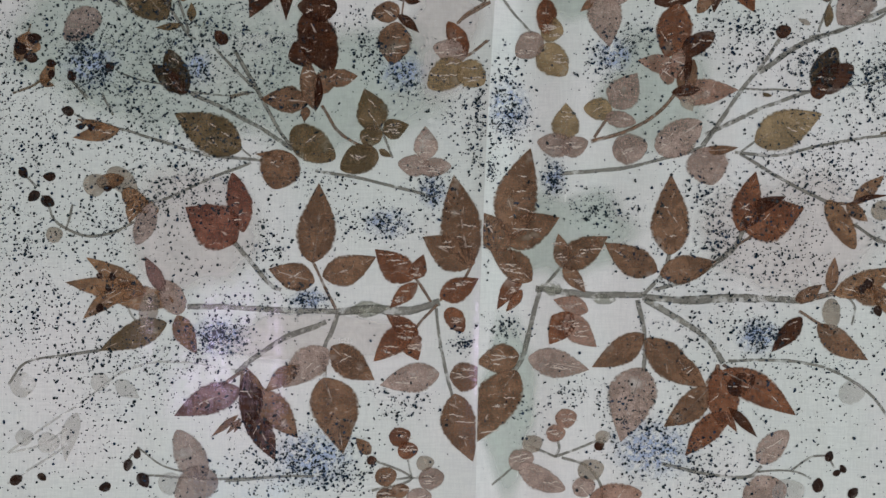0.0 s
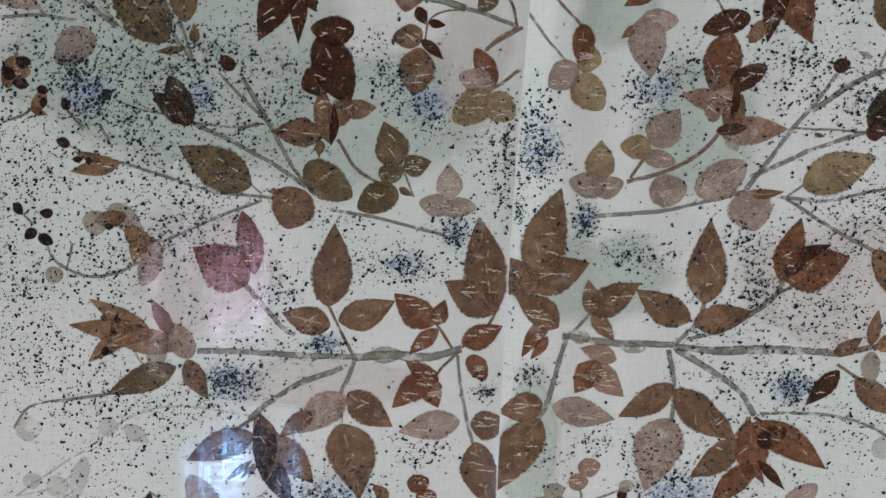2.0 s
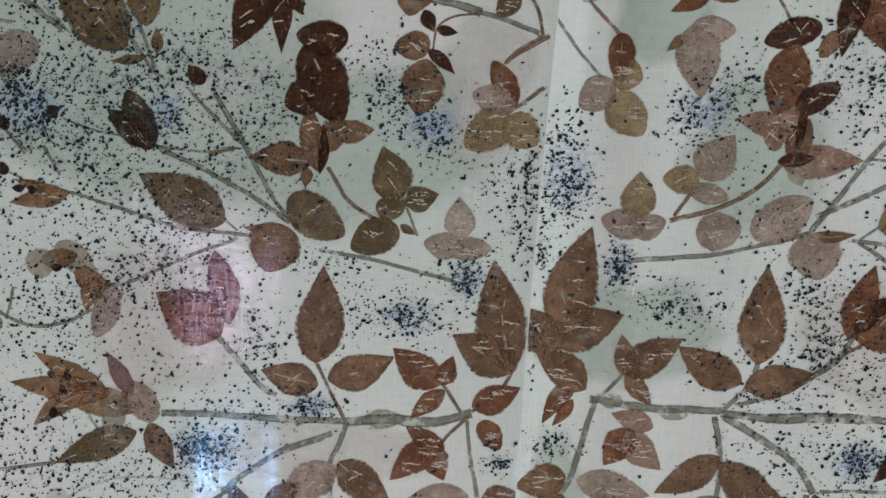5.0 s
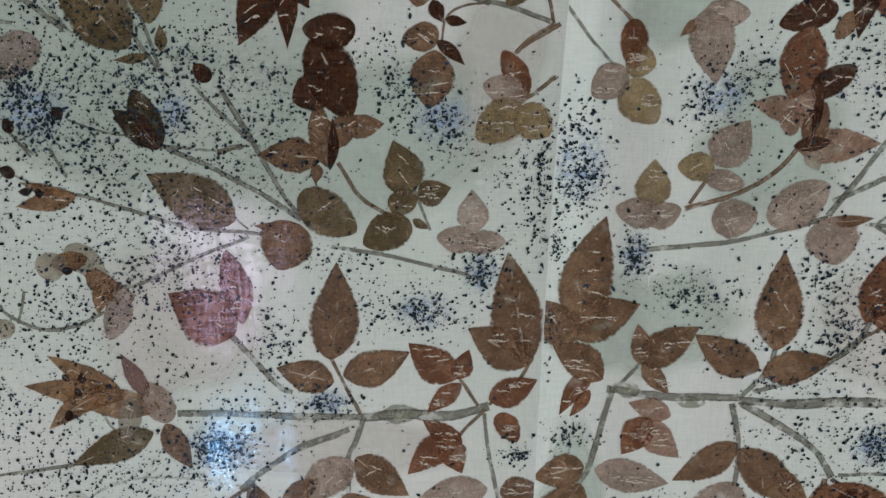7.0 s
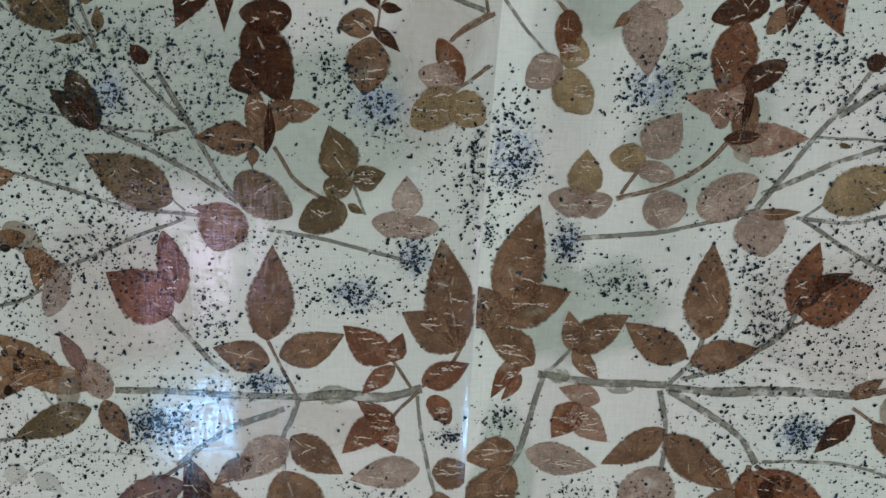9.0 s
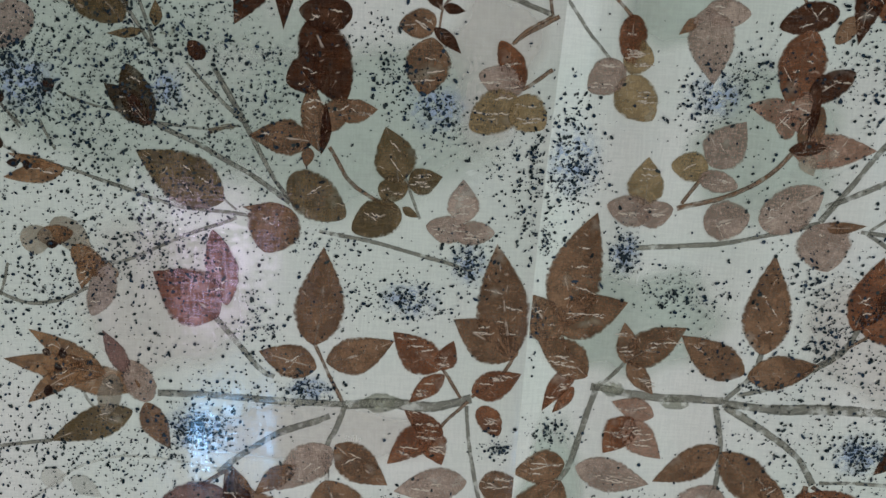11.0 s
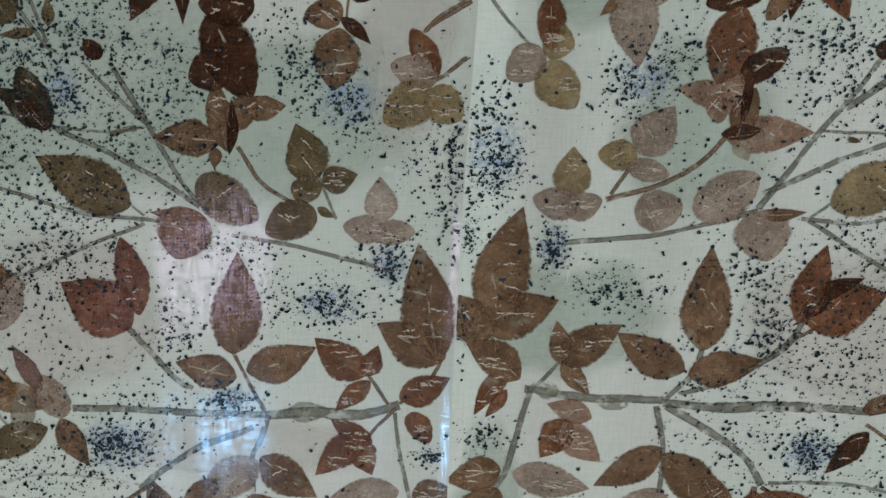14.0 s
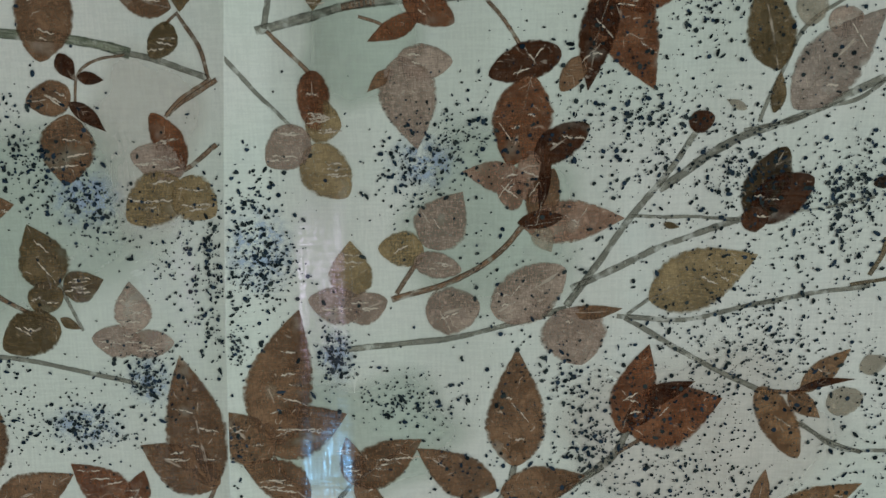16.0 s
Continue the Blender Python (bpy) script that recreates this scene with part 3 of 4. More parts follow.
leaf(-27.0, -15.7, -25.3, -15.2, 1.71, 'ghost', 'round')
leaf(-29.2, -11.1, -27.2, -10.5, 2.06, 'ghost', 'round')
leaf(-22.9, -10.9, -21.4, -10.4, 1.54, 'ghost', 'round')
leaf(-21.0, -10.5, -19.1, -11.9, 1.35, 'ghost', 'ovate')
leaf(-28.8, -15.1, -27.4, -14.7, 1.37, 'ghost', 'round')
leaf(-26.5, 0.9, -25.2, 1.3, 1.37, 'faint', 'round')
leaf(-14.0, -18.3, -16.2, -14.4, 2.52, 'plumpale', 'blunt')
leaf(-13.0, -18.1, -16.3, -19.8, 2.97, 'plumpale', 'blunt')
leaf(-17.6, -18.8, -15.7, -18.3, 1.88, 'ghost', 'round')
leaf(-0.8, -16.4, -2.0, -15.1, 1.08, 'brown', 'ovate')
leaf(0.7, -15.2, 2.4, -14.7, 1.63, 'rust', 'round')
leaf(1.4, -16.3, 3.0, -15.9, 1.46, 'rust', 'round')
leaf(2.9, -17.3, 4.3, -16.9, 1.28, 'faint', 'round')
leaf(3.1, -18.6, 5.1, -18.0, 1.88, 'pale', 'round')
leaf(-0.4, -18.4, 1.3, -17.9, 1.63, 'brown', 'round')
leaf(0.9, -19.5, 2.3, -19.1, 1.28, 'brown', 'round')
leaf(2.1, -20.1, 4.1, -19.6, 1.88, 'pale', 'round')
leaf(-1.1, -17.0, -0.3, -16.8, 0.77, 'dark', 'round')
leaf(-0.3, -19.9, 1.2, -19.5, 1.37, 'brown', 'round')
leaf(6.7, 15.5, 5.3, 18.3, 1.62, 'rust', 'blunt')
leaf(6.8, 15.5, 4.1, 16.3, 1.98, 'pale', 'blunt')
leaf(6.6, 14.9, 3.7, 13.0, 2.70, 'paleolive', 'blunt')
leaf(6.4, 14.9, 8.2, 13.2, 2.43, 'paleolive', 'blunt')
leaf(1.2, 18.3, 0.8, 14.8, 2.83, 'brown', 'ellip')
leaf(1.2, 18.9, 3.0, 17.4, 0.87, 'dark', 'lance')
leaf(1.4, 19.4, -0.8, 18.9, 1.79, 'brown', 'blunt')
leaf(1.0, 21.2, 1.7, 19.9, 0.98, 'dark', 'ovate')
leaf(1.8, 20.1, 3.1, 19.9, 0.69, 'dark', 'ovate')
leaf(0.7, 24.9, 0.1, 20.8, 2.94, 'brown', 'blunt')
leaf(6.7, 23.2, 3.8, 24.2, 1.56, 'brown', 'ovate')
leaf(6.6, 22.5, 5.5, 20.9, 1.44, 'olive', 'blunt')
leaf(7.3, 24.5, 7.1, 23.0, 1.15, 'olive', 'ovate')
leaf(13.2, 20.2, 13.3, 17.2, 1.73, 'rust', 'blunt')
leaf(12.8, 17.8, 14.6, 17.5, 2.19, 'paleolive', 'blunt')
leaf(12.8, 17.3, 10.8, 15.6, 2.25, 'pale', 'blunt')
leaf(12.9, 16.5, 14.8, 14.0, 2.61, 'paleolive', 'blunt')
leaf(17.5, 20.8, 18.3, 16.3, 2.94, 'pale', 'ovate')
leaf(17.4, 20.6, 20.1, 20.5, 1.79, 'pale', 'blunt')
leaf(17.3, 20.2, 15.9, 19.1, 0.69, 'brown', 'lance')
leaf(18.5, 22.7, 16.0, 21.5, 1.10, 'rust', 'ovate')
leaf(17.8, 23.7, 20.2, 22.3, 1.73, 'rust', 'blunt')
leaf(13.6, 24.5, 13.4, 23.0, 1.21, 'olive', 'ovate')
leaf(25.3, 20.9, 21.8, 19.8, 1.90, 'dark', 'blunt')
leaf(23.9, 19.8, 22.8, 15.4, 3.00, 'rust', 'ellip')
leaf(24.1, 15.7, 26.7, 17.4, 1.79, 'dark', 'blunt')
leaf(23.6, 14.6, 20.5, 15.2, 1.67, 'palerust', 'ovate')
leaf(24.0, 13.6, 23.8, 16.2, 1.73, 'palerust', 'blunt')
leaf(23.5, 14.2, 22.2, 14.1, 1.80, 'palerust', 'blunt')
leaf(24.1, 12.4, 25.0, 15.3, 1.71, 'brown', 'ellip')
leaf(23.5, 12.4, 28.5, 12.8, 2.25, 'palerust', 'ovate')
leaf(24.2, 12.4, 24.9, 11.1, 1.17, 'faint', 'ovate')
leaf(23.2, 12.6, 25.5, 12.9, 0.99, 'dark', 'ellip')
leaf(24.3, 13.1, 24.7, 17.0, 0.63, 'dark', 'lance')
leaf(27.1, 24.7, 29.8, 19.0, 3.12, 'rust', 'ovate')
leaf(27.7, 23.9, 26.6, 19.0, 1.79, 'dark', 'ovate')
leaf(27.5, 23.3, 31.7, 24.0, 1.90, 'rust', 'lance')
leaf(26.4, 20.6, 25.3, 19.0, 1.15, 'brown', 'blunt')
leaf(35.6, 19.8, 34.6, 24.2, 2.37, 'olive', 'ovate')
leaf(36.4, 18.0, 40.5, 22.6, 3.00, 'mauve', 'ovate')
leaf(37.8, 21.9, 39.4, 22.3, 1.53, 'pale', 'round')
leaf(35.5, 17.8, 35.7, 19.8, 0.75, 'olive', 'ovate')
leaf(36.9, 21.8, 37.3, 24.2, 1.56, 'faint', 'ovate')
leaf(34.2, 18.0, 33.2, 18.5, 0.46, 'faint', 'ovate')
leaf(18.6, 11.4, 20.5, 14.2, 2.79, 'pale', 'ovate')
leaf(18.5, 11.1, 16.2, 11.4, 1.89, 'paleolive', 'blunt')
leaf(18.0, 10.7, 20.4, 10.2, 1.44, 'pale', 'blunt')
leaf(14.8, 8.8, 14.8, 11.8, 2.34, 'paleolive', 'ovate')
leaf(15.3, 8.3, 12.5, 8.7, 2.07, 'pale', 'blunt')
leaf(14.4, 8.0, 16.6, 8.7, 1.80, 'pale', 'blunt')
leaf(18.6, 7.7, 21.3, 8.5, 2.57, 'pale', 'round')
leaf(22.0, 7.9, 25.6, 10.3, 2.97, 'pale', 'blunt')
leaf(25.7, 8.2, 26.5, 5.2, 3.43, 'pale', 'blunt')
leaf(25.6, 8.0, 28.5, 8.2, 0.81, 'brown', 'ovate')
leaf(29.8, 8.6, 35.1, 10.9, 3.24, 'paleolive', 'ovate')
leaf(34.7, 12.6, 36.2, 16.2, 2.25, 'darkolive', 'blunt')
leaf(34.7, 12.8, 37.6, 14.7, 2.34, 'dark', 'blunt')
leaf(34.2, 12.5, 35.5, 12.9, 1.28, 'dark', 'round')
leaf(31.5, 17.3, 32.7, 17.7, 1.11, 'dark', 'round')
leaf(30.4, 12.5, 31.2, 12.3, 0.36, 'olive', 'ovate')
leaf(10.5, 0.8, 12.0, 8.2, 3.61, 'brown', 'ovate')
leaf(10.1, 0.0, 7.8, 3.0, 2.79, 'brown', 'ovate')
leaf(10.1, 0.4, 14.3, 2.6, 2.97, 'brown', 'ovate')
leaf(12.1, -2.5, 8.7, -0.0, 2.43, 'brown', 'ovate')
leaf(11.4, -1.9, 9.3, -4.8, 1.44, 'rust', 'ovate')
leaf(11.3, -3.2, 10.0, -5.0, 0.90, 'rust', 'ovate')
leaf(14.5, -1.4, 14.2, 1.3, 1.49, 'brown', 'ovate')
leaf(14.4, -1.3, 18.2, 1.1, 2.52, 'brown', 'ovate')
leaf(14.6, -1.3, 16.4, -3.4, 1.35, 'brown', 'ovate')
leaf(22.1, -1.7, 17.9, 0.6, 2.52, 'brown', 'ovate')
leaf(23.1, -0.4, 23.2, 6.1, 3.24, 'brown', 'serrate')
leaf(22.3, -1.9, 26.8, -0.9, 2.34, 'brown', 'ovate')
leaf(28.6, 1.5, 29.9, 6.3, 2.34, 'rust', 'ovate')
leaf(28.9, 1.7, 33.7, 3.4, 3.70, 'rust', 'ovate')
leaf(29.1, 2.8, 32.3, 4.3, 1.17, 'dark', 'ovate')
leaf(28.8, 2.1, 30.3, 3.2, 1.17, 'dark', 'blunt')
leaf(35.5, 4.0, 37.7, 0.1, 1.90, 'tan', 'blunt')
leaf(37.0, 3.7, 38.7, 2.3, 1.15, 'tan', 'ovate')
leaf(37.6, 3.7, 40.0, 6.0, 1.27, 'tan', 'ovate')
leaf(39.0, 2.9, 40.8, 3.5, 1.64, 'faint', 'round')
leaf(40.5, 4.9, 42.0, 5.5, 1.15, 'faint', 'ovate')
leaf(37.2, 3.7, 40.4, 4.4, 0.46, 'dark', 'lance')
leaf(35.7, -3.3, 36.1, -0.5, 1.08, 'brown', 'ovate')
leaf(33.0, -4.0, 35.1, -2.7, 1.17, 'brown', 'ovate')
leaf(36.0, -3.5, 41.1, -1.3, 2.07, 'tan', 'ovate')
leaf(37.4, -3.2, 40.9, -3.6, 1.80, 'tan', 'ovate')
leaf(33.5, -5.3, 31.1, -8.1, 1.53, 'dark', 'ovate')
leaf(34.7, -5.9, 38.7, -8.7, 2.07, 'brown', 'ovate')
leaf(35.8, -3.8, 36.0, -6.3, 1.53, 'faint', 'blunt')
leaf(39.3, -2.7, 40.9, -5.5, 1.35, 'tan', 'ovate')
leaf(16.6, -4.9, 13.8, -4.0, 1.62, 'palerust', 'ovate')
leaf(15.2, -5.0, 13.5, -7.6, 2.16, 'rust', 'ovate')
leaf(14.8, -5.2, 17.3, -7.8, 2.16, 'palerust', 'ovate')
leaf(11.8, -8.7, 16.7, -9.6, 2.43, 'pale', 'ovate')
leaf(21.0, -6.7, 16.9, -9.4, 2.25, 'brown', 'ovate')
leaf(21.1, -7.1, 26.0, -11.0, 2.79, 'brown', 'ovate')
leaf(23.6, -8.6, 26.0, -11.0, 1.53, 'brown', 'ovate')
leaf(20.9, -9.4, 19.2, -15.4, 3.97, 'pale', 'serrate')
leaf(11.1, -8.5, 7.6, -9.0, 2.52, 'brown', 'ovate')
leaf(10.9, -9.7, 7.5, -15.4, 3.70, 'brown', 'ovate')
leaf(26.2, -10.9, 22.6, -14.1, 2.34, 'brown', 'ovate')
leaf(26.9, -9.4, 27.3, -14.2, 2.70, 'rust', 'ellip')
leaf(27.7, -12.9, 24.3, -16.4, 2.07, 'rust', 'ovate')
leaf(27.7, -12.5, 30.0, -14.9, 0.90, 'dark', 'lance')
leaf(27.5, -12.9, 28.4, -14.5, 0.63, 'rust', 'lance')
leaf(27.2, -9.6, 33.0, -13.1, 2.61, 'rust', 'ovate')
leaf(27.7, -11.3, 29.8, -10.0, 1.80, 'dark', 'blunt')
leaf(14.0, -13.7, 15.7, -13.2, 1.63, 'palerust', 'round')
leaf(13.3, -14.9, 14.8, -14.5, 1.46, 'palerust', 'round')
leaf(11.4, -15.8, 13.0, -15.3, 1.54, 'faint', 'round')
leaf(10.3, -17.2, 12.3, -16.6, 1.88, 'pale', 'round')
leaf(11.1, -17.3, 14.8, -19.2, 1.98, 'pale', 'blunt')
leaf(15.8, -17.9, 17.9, -17.3, 1.88, 'faint', 'round')
leaf(17.1, -15.8, 17.9, -15.5, 0.77, 'dark', 'round')
leaf(16.7, -20.1, 20.9, -19.4, 2.25, 'palerust', 'blunt')
leaf(15.4, -19.3, 17.2, -18.7, 1.71, 'pale', 'round')
leaf(17.2, -15.1, 18.4, -14.8, 1.11, 'faint', 'round')
leaf(30.1, -16.9, 32.4, -14.3, 2.07, 'pale', 'blunt')
leaf(28.9, -19.8, 32.3, -18.8, 3.08, 'pale', 'round')
leaf(31.2, -19.6, 33.7, -18.8, 2.40, 'ghost', 'round')
leaf(36.4, -11.6, 38.5, -11.0, 1.88, 'ghost', 'round')
leaf(36.5, -20.8, 38.4, -20.3, 1.71, 'faint', 'round')
leaf(-28.8, 14.8, -27.9, 17.2, 1.33, 'tan', 'blunt')
leaf(-29.0, 16.4, -27.0, 15.9, 1.72, 'tan', 'blunt')
leaf(-27.0, 13.1, -26.0, 15.0, 1.09, 'tan', 'ovate')
leaf(-27.1, 13.2, -25.9, 12.9, 0.55, 'tan', 'lance')
leaf(-20.8, 9.5, -24.5, 8.8, 1.35, 'tan', 'ovate')
leaf(-21.4, 9.6, -24.2, 10.3, 0.81, 'tan', 'lance')
berry(-28.3, 6.0, 0.45)
berry(-26.3, 5.7, 0.45)
berry(-27.5, 4.1, 0.50)
berry(-26.4, 3.7, 0.54)
berry(-26.2, 14.7, 0.39)
berry(-26.2, 13.8, 0.35)
berry(-24.6, 13.7, 0.43)
berry(-21.6, 14.4, 0.43)
berry(-24.9, 10.9, 0.47)
berry(-27.5, 16.7, 0.51)
berry(-27.8, 15.1, 0.51)
berry(-28.6, 15.9, 0.55)
berry(-23.9, 9.7, 0.32)
berry(-23.1, 9.6, 0.27)
berry(-20.0, -17.2, 0.45)
berry(-19.3, -16.3, 0.36)
berry(-18.8, -18.4, 0.59)
berry(-21.8, -18.9, 0.45)
berry(-28.7, -18.3, 0.50)
berry(-26.7, -18.1, 0.36)
berry(35.6, -16.3, 0.41)
berry(36.2, -17.6, 0.32)
berry(36.7, -17.3, 0.32)
berry(34.7, -18.6, 0.54)
berry(37.5, -19.2, 0.45)
berry(-22.3, -2.2, 0.27)
berry(-21.3, -2.2, 0.32)
berry(-21.6, -3.2, 0.27)
berry(-22.3, -4.7, 0.36)
berry(38.8, -2.6, 0.45)
berry(39.5, -4.8, 0.41)
berry(38.2, -3.1, 0.36)
berry(-21.7, 4.8, 0.32)
berry(40.9, 14.4, 0.40)
stem(0.50, 'grey', (-15.4, -4.6), (-11.1, -4.7), (-7.1, -4.9), (-3.4, -5.0))
stem(0.68, 'grey', (-3.4, -5.0), (-0.9, -4.8), (2.2, -4.9), (4.7, -4.2))
stem(1.35, 'smudge', (-2.5, -4.9), (0.4, -4.7))
stem(0.36, 'grey', (-3.4, -5.0), (-4.0, -6.7), (-4.5, -8.0), (-4.5, -10.7))
stem(0.45, 'grey', (-4.4, -5.8), (-7.6, -7.1), (-10.2, -8.8), (-11.5, -10.0))
stem(0.27, 'brown', (-10.6, -9.5), (-12.4, -10.7), (-13.2, -11.0))
stem(0.23, 'brown', (-10.6, -9.7), (-9.5, -11.0), (-8.9, -11.5))
stem(0.41, 'grey', (-11.8, 0.6), (-10.6, -0.8), (-8.9, -2.8), (-8.0, -3.3))
stem(0.27, 'brown', (-5.5, -0.9), (-4.8, -2.4), (-3.6, -4.8))
stem(0.23, 'brown', (-4.5, -9.8), (-4.8, -8.9), (-5.8, -8.4))
stem(0.31, 'grey', (-6.6, 7.6), (-8.3, 9.7), (-10.1, 13.0), (-11.9, 16.1))
stem(0.32, 'grey', (-7.1, 8.0), (-10.6, 10.2), (-14.5, 12.1), (-15.6, 12.6))
stem(0.18, 'grey', (-10.3, 12.5), (-12.4, 12.3), (-15.4, 12.5))
stem(0.14, 'grey', (-17.1, 13.1), (-18.8, 13.3), (-21.0, 14.1))
stem(0.23, 'grey', (-10.1, 12.8), (-12.0, 14.6), (-13.4, 16.1))
stem(0.36, 'olive', (-12.1, 12.1), (-11.3, 12.4), (-10.6, 12.5))
stem(0.27, 'grey', (-9.5, 7.1), (-14.1, 7.5), (-17.6, 8.6), (-21.0, 9.6), (-22.5, 10.0))
stem(0.23, 'grey', (-10.4, 6.9), (-13.7, 5.6), (-17.1, 4.0), (-18.8, 3.7))
stem(0.27, 'grey', (-5.3, 6.3), (-1.3, 5.6), (4.3, 4.2))
stem(0.27, 'brown', (-4.8, 11.5), (-3.6, 9.6), (-1.8, 8.3), (-0.5, 7.8))
stem(0.18, 'grey', (-0.1, 10.0), (0.4, 8.6), (0.9, 7.3))
stem(0.14, 'grey', (-11.3, 8.1), (-10.4, 7.4))
stem(0.23, 'brown', (2.7, -2.2), (3.4, -3.3), (4.0, -4.2))
stem(0.23, 'brown', (7.3, -1.1), (6.4, -2.7), (4.7, -4.1))
stem(0.23, 'brown', (4.5, -4.4), (3.2, -5.8), (2.5, -6.8))
stem(0.27, 'grey', (4.4, -4.7), (4.7, -7.2), (5.2, -9.9), (5.7, -11.7))
stem(0.18, 'ghost', (-11.1, -9.7), (-16.7, -9.0), (-20.3, -9.7), (-23.1, -11.8), (-26.5, -14.1), (-29.4, -16.2))
stem(0.23, 'grey', (-22.2, -8.1), (-25.2, -8.5), (-28.0, -9.0), (-29.4, -10.8))
stem(0.18, 'ghost', (-24.8, -15.6), (-27.8, -17.6), (-29.4, -18.6))
stem(0.18, 'ghost', (-29.4, -16.2), (-26.9, -15.6), (-24.8, -14.3))
stem(0.23, 'grey', (-26.3, 3.2), (-25.6, 2.0), (-23.5, 1.0), (-21.4, 1.2), (-19.6, 2.1))
stem(0.18, 'grey', (-25.0, 1.4), (-24.7, 2.4), (-24.5, 3.5))
stem(0.20, 'olive', (-29.2, 12.3), (-27.7, 12.9), (-27.0, 13.3), (-26.3, 13.4))
stem(0.23, 'grey', (-22.2, 12.4), (-21.8, 11.5), (-21.3, 10.6))
stem(0.16, 'grey', (-24.8, 13.7), (-24.0, 12.6), (-23.4, 11.8))
stem(0.23, 'grey', (-19.3, -5.9), (-20.0, -4.8), (-19.8, -3.5))
stem(0.18, 'brown', (-21.8, -4.5), (-19.5, -3.9))
stem(0.23, 'brown', (-18.4, 3.7), (-17.8, 3.1), (-18.3, 2.5))
stem(0.18, 'grey', (-9.3, -18.2), (-13.2, -18.3), (-18.6, -18.0))
stem(0.18, 'grey', (-14.5, -17.9), (-17.1, -17.3), (-19.3, -15.8))
stem(0.23, 'grey', (-0.7, -16.8), (2.5, -18.3), (-0.7, -19.3))
stem(0.18, 'grey', (2.5, -18.2), (0.9, -18.4))
stem(0.18, 'grey', (2.5, -18.2), (2.2, -16.8))
stem(0.18, 'grey', (2.5, -18.3), (4.3, -18.1))
stem(0.23, 'grey', (-5.3, -18.1), (-8.0, -18.2), (-12.4, -18.5))
stem(0.35, 'grey', (-25.1, 22.5), (-23.1, 21.1), (-20.8, 19.4))
stem(0.27, 'grey', (-29.1, 19.8), (-26.7, 20.0), (-25.2, 19.9), (-23.8, 19.7))
stem(0.27, 'grey', (-27.3, 21.8), (-26.3, 20.7), (-25.8, 20.0))
stem(0.27, 'grey', (-17.3, 19.8), (-16.3, 18.3), (-15.4, 17.0), (-14.8, 16.7))
stem(0.23, 'grey', (-16.4, 20.5), (-15.8, 18.7), (-15.4, 17.2))
stem(0.35, 'smudge', (-22.5, 21.9), (-21.3, 20.1), (-20.3, 19.2))
stem(0.31, 'smudge', (-15.0, 17.8), (-14.3, 17.9), (-14.2, 18.2))
stem(0.27, 'brown', (8.7, 19.8), (6.8, 18.8), (6.1, 18.2))
stem(0.27, 'brown', (8.5, 16.7), (7.4, 15.9), (6.7, 15.5))
stem(0.23, 'grey', (8.8, 21.2), (10.2, 19.5), (12.1, 17.4))
stem(0.20, 'brown', (11.1, 22.1), (12.2, 21.0), (13.1, 20.1))
stem(0.49, 'grey', (10.6, 22.1), (13.1, 22.7), (15.3, 23.2), (18.6, 23.5), (25.2, 23.6), (29.4, 23.8))
stem(0.29, 'grey', (11.0, 22.2), (11.3, 23.7), (11.5, 24.5))
stem(0.52, 'green', (-9.0, 23.0), (-5.3, 22.5), (-2.2, 22.2), (0.8, 22.0), (2.9, 21.6), (4.5, 21.1))
stem(0.32, 'grey', (4.2, 21.2), (6.4, 20.6), (8.3, 19.9))
stem(0.20, 'brown', (8.4, 19.9), (6.9, 19.0), (6.0, 18.1))
stem(0.20, 'brown', (6.9, 23.0), (7.9, 21.4), (8.3, 19.9))
stem(0.14, 'brown', (1.6, 18.8), (1.9, 20.2), (2.9, 20.9), (4.2, 21.1))
stem(0.14, 'brown', (6.9, 22.9), (6.3, 22.4))
stem(0.20, 'brown', (21.7, 23.4), (22.6, 22.3), (23.6, 20.9))
stem(0.17, 'brown', (15.6, 22.7), (16.7, 22.3), (17.2, 21.8))
stem(0.35, 'brown', (14.8, 23.1), (16.4, 23.3))
stem(0.54, 'grey', (12.4, -3.1), (14.9, -3.4), (17.2, -3.6), (20.9, -3.6))
stem(1.08, 'smudge', (16.9, -3.9), (18.8, -4.0))
stem(0.63, 'grey', (20.9, -3.8), (24.5, -4.0), (28.2, -3.8), (33.4, -4.0))
stem(1.26, 'smudge', (12.8, -2.9), (14.5, -3.2))
stem(0.41, 'grey', (12.8, -3.0), (12.1, -5.8), (11.4, -8.6), (10.6, -9.9))
stem(0.27, 'grey', (14.5, -1.3), (13.8, -2.2), (13.0, -3.0))
stem(0.50, 'grey', (21.1, -4.0), (23.6, -5.4), (26.1, -7.2), (27.3, -9.0))
stem(0.36, 'grey', (20.5, -4.0), (21.1, -6.8), (21.0, -9.7))
stem(0.36, 'grey', (20.9, -3.7), (22.6, -1.8), (23.1, -0.2))
stem(0.32, 'grey', (21.8, -3.2), (25.0, -2.2), (27.7, -0.4))
stem(0.45, 'grey', (26.4, -1.3), (28.2, 0.3), (29.0, 1.9))
stem(0.23, 'brown', (28.3, 0.4), (30.1, 1.5))
stem(0.32, 'brown', (23.6, 12.6), (21.8, 10.7), (19.5, 9.5), (16.8, 8.7))
stem(0.23, 'brown', (18.5, 11.1), (17.9, 10.3), (17.1, 9.0))
stem(0.36, 'grey', (25.7, 8.3), (28.2, 12.0), (30.5, 15.0), (32.0, 17.3))
stem(0.41, 'grey', (30.1, 14.2), (33.8, 16.6), (36.5, 17.5), (40.6, 19.4))
stem(0.32, 'grey', (25.9, 9.2), (30.1, 11.2), (34.3, 12.8))
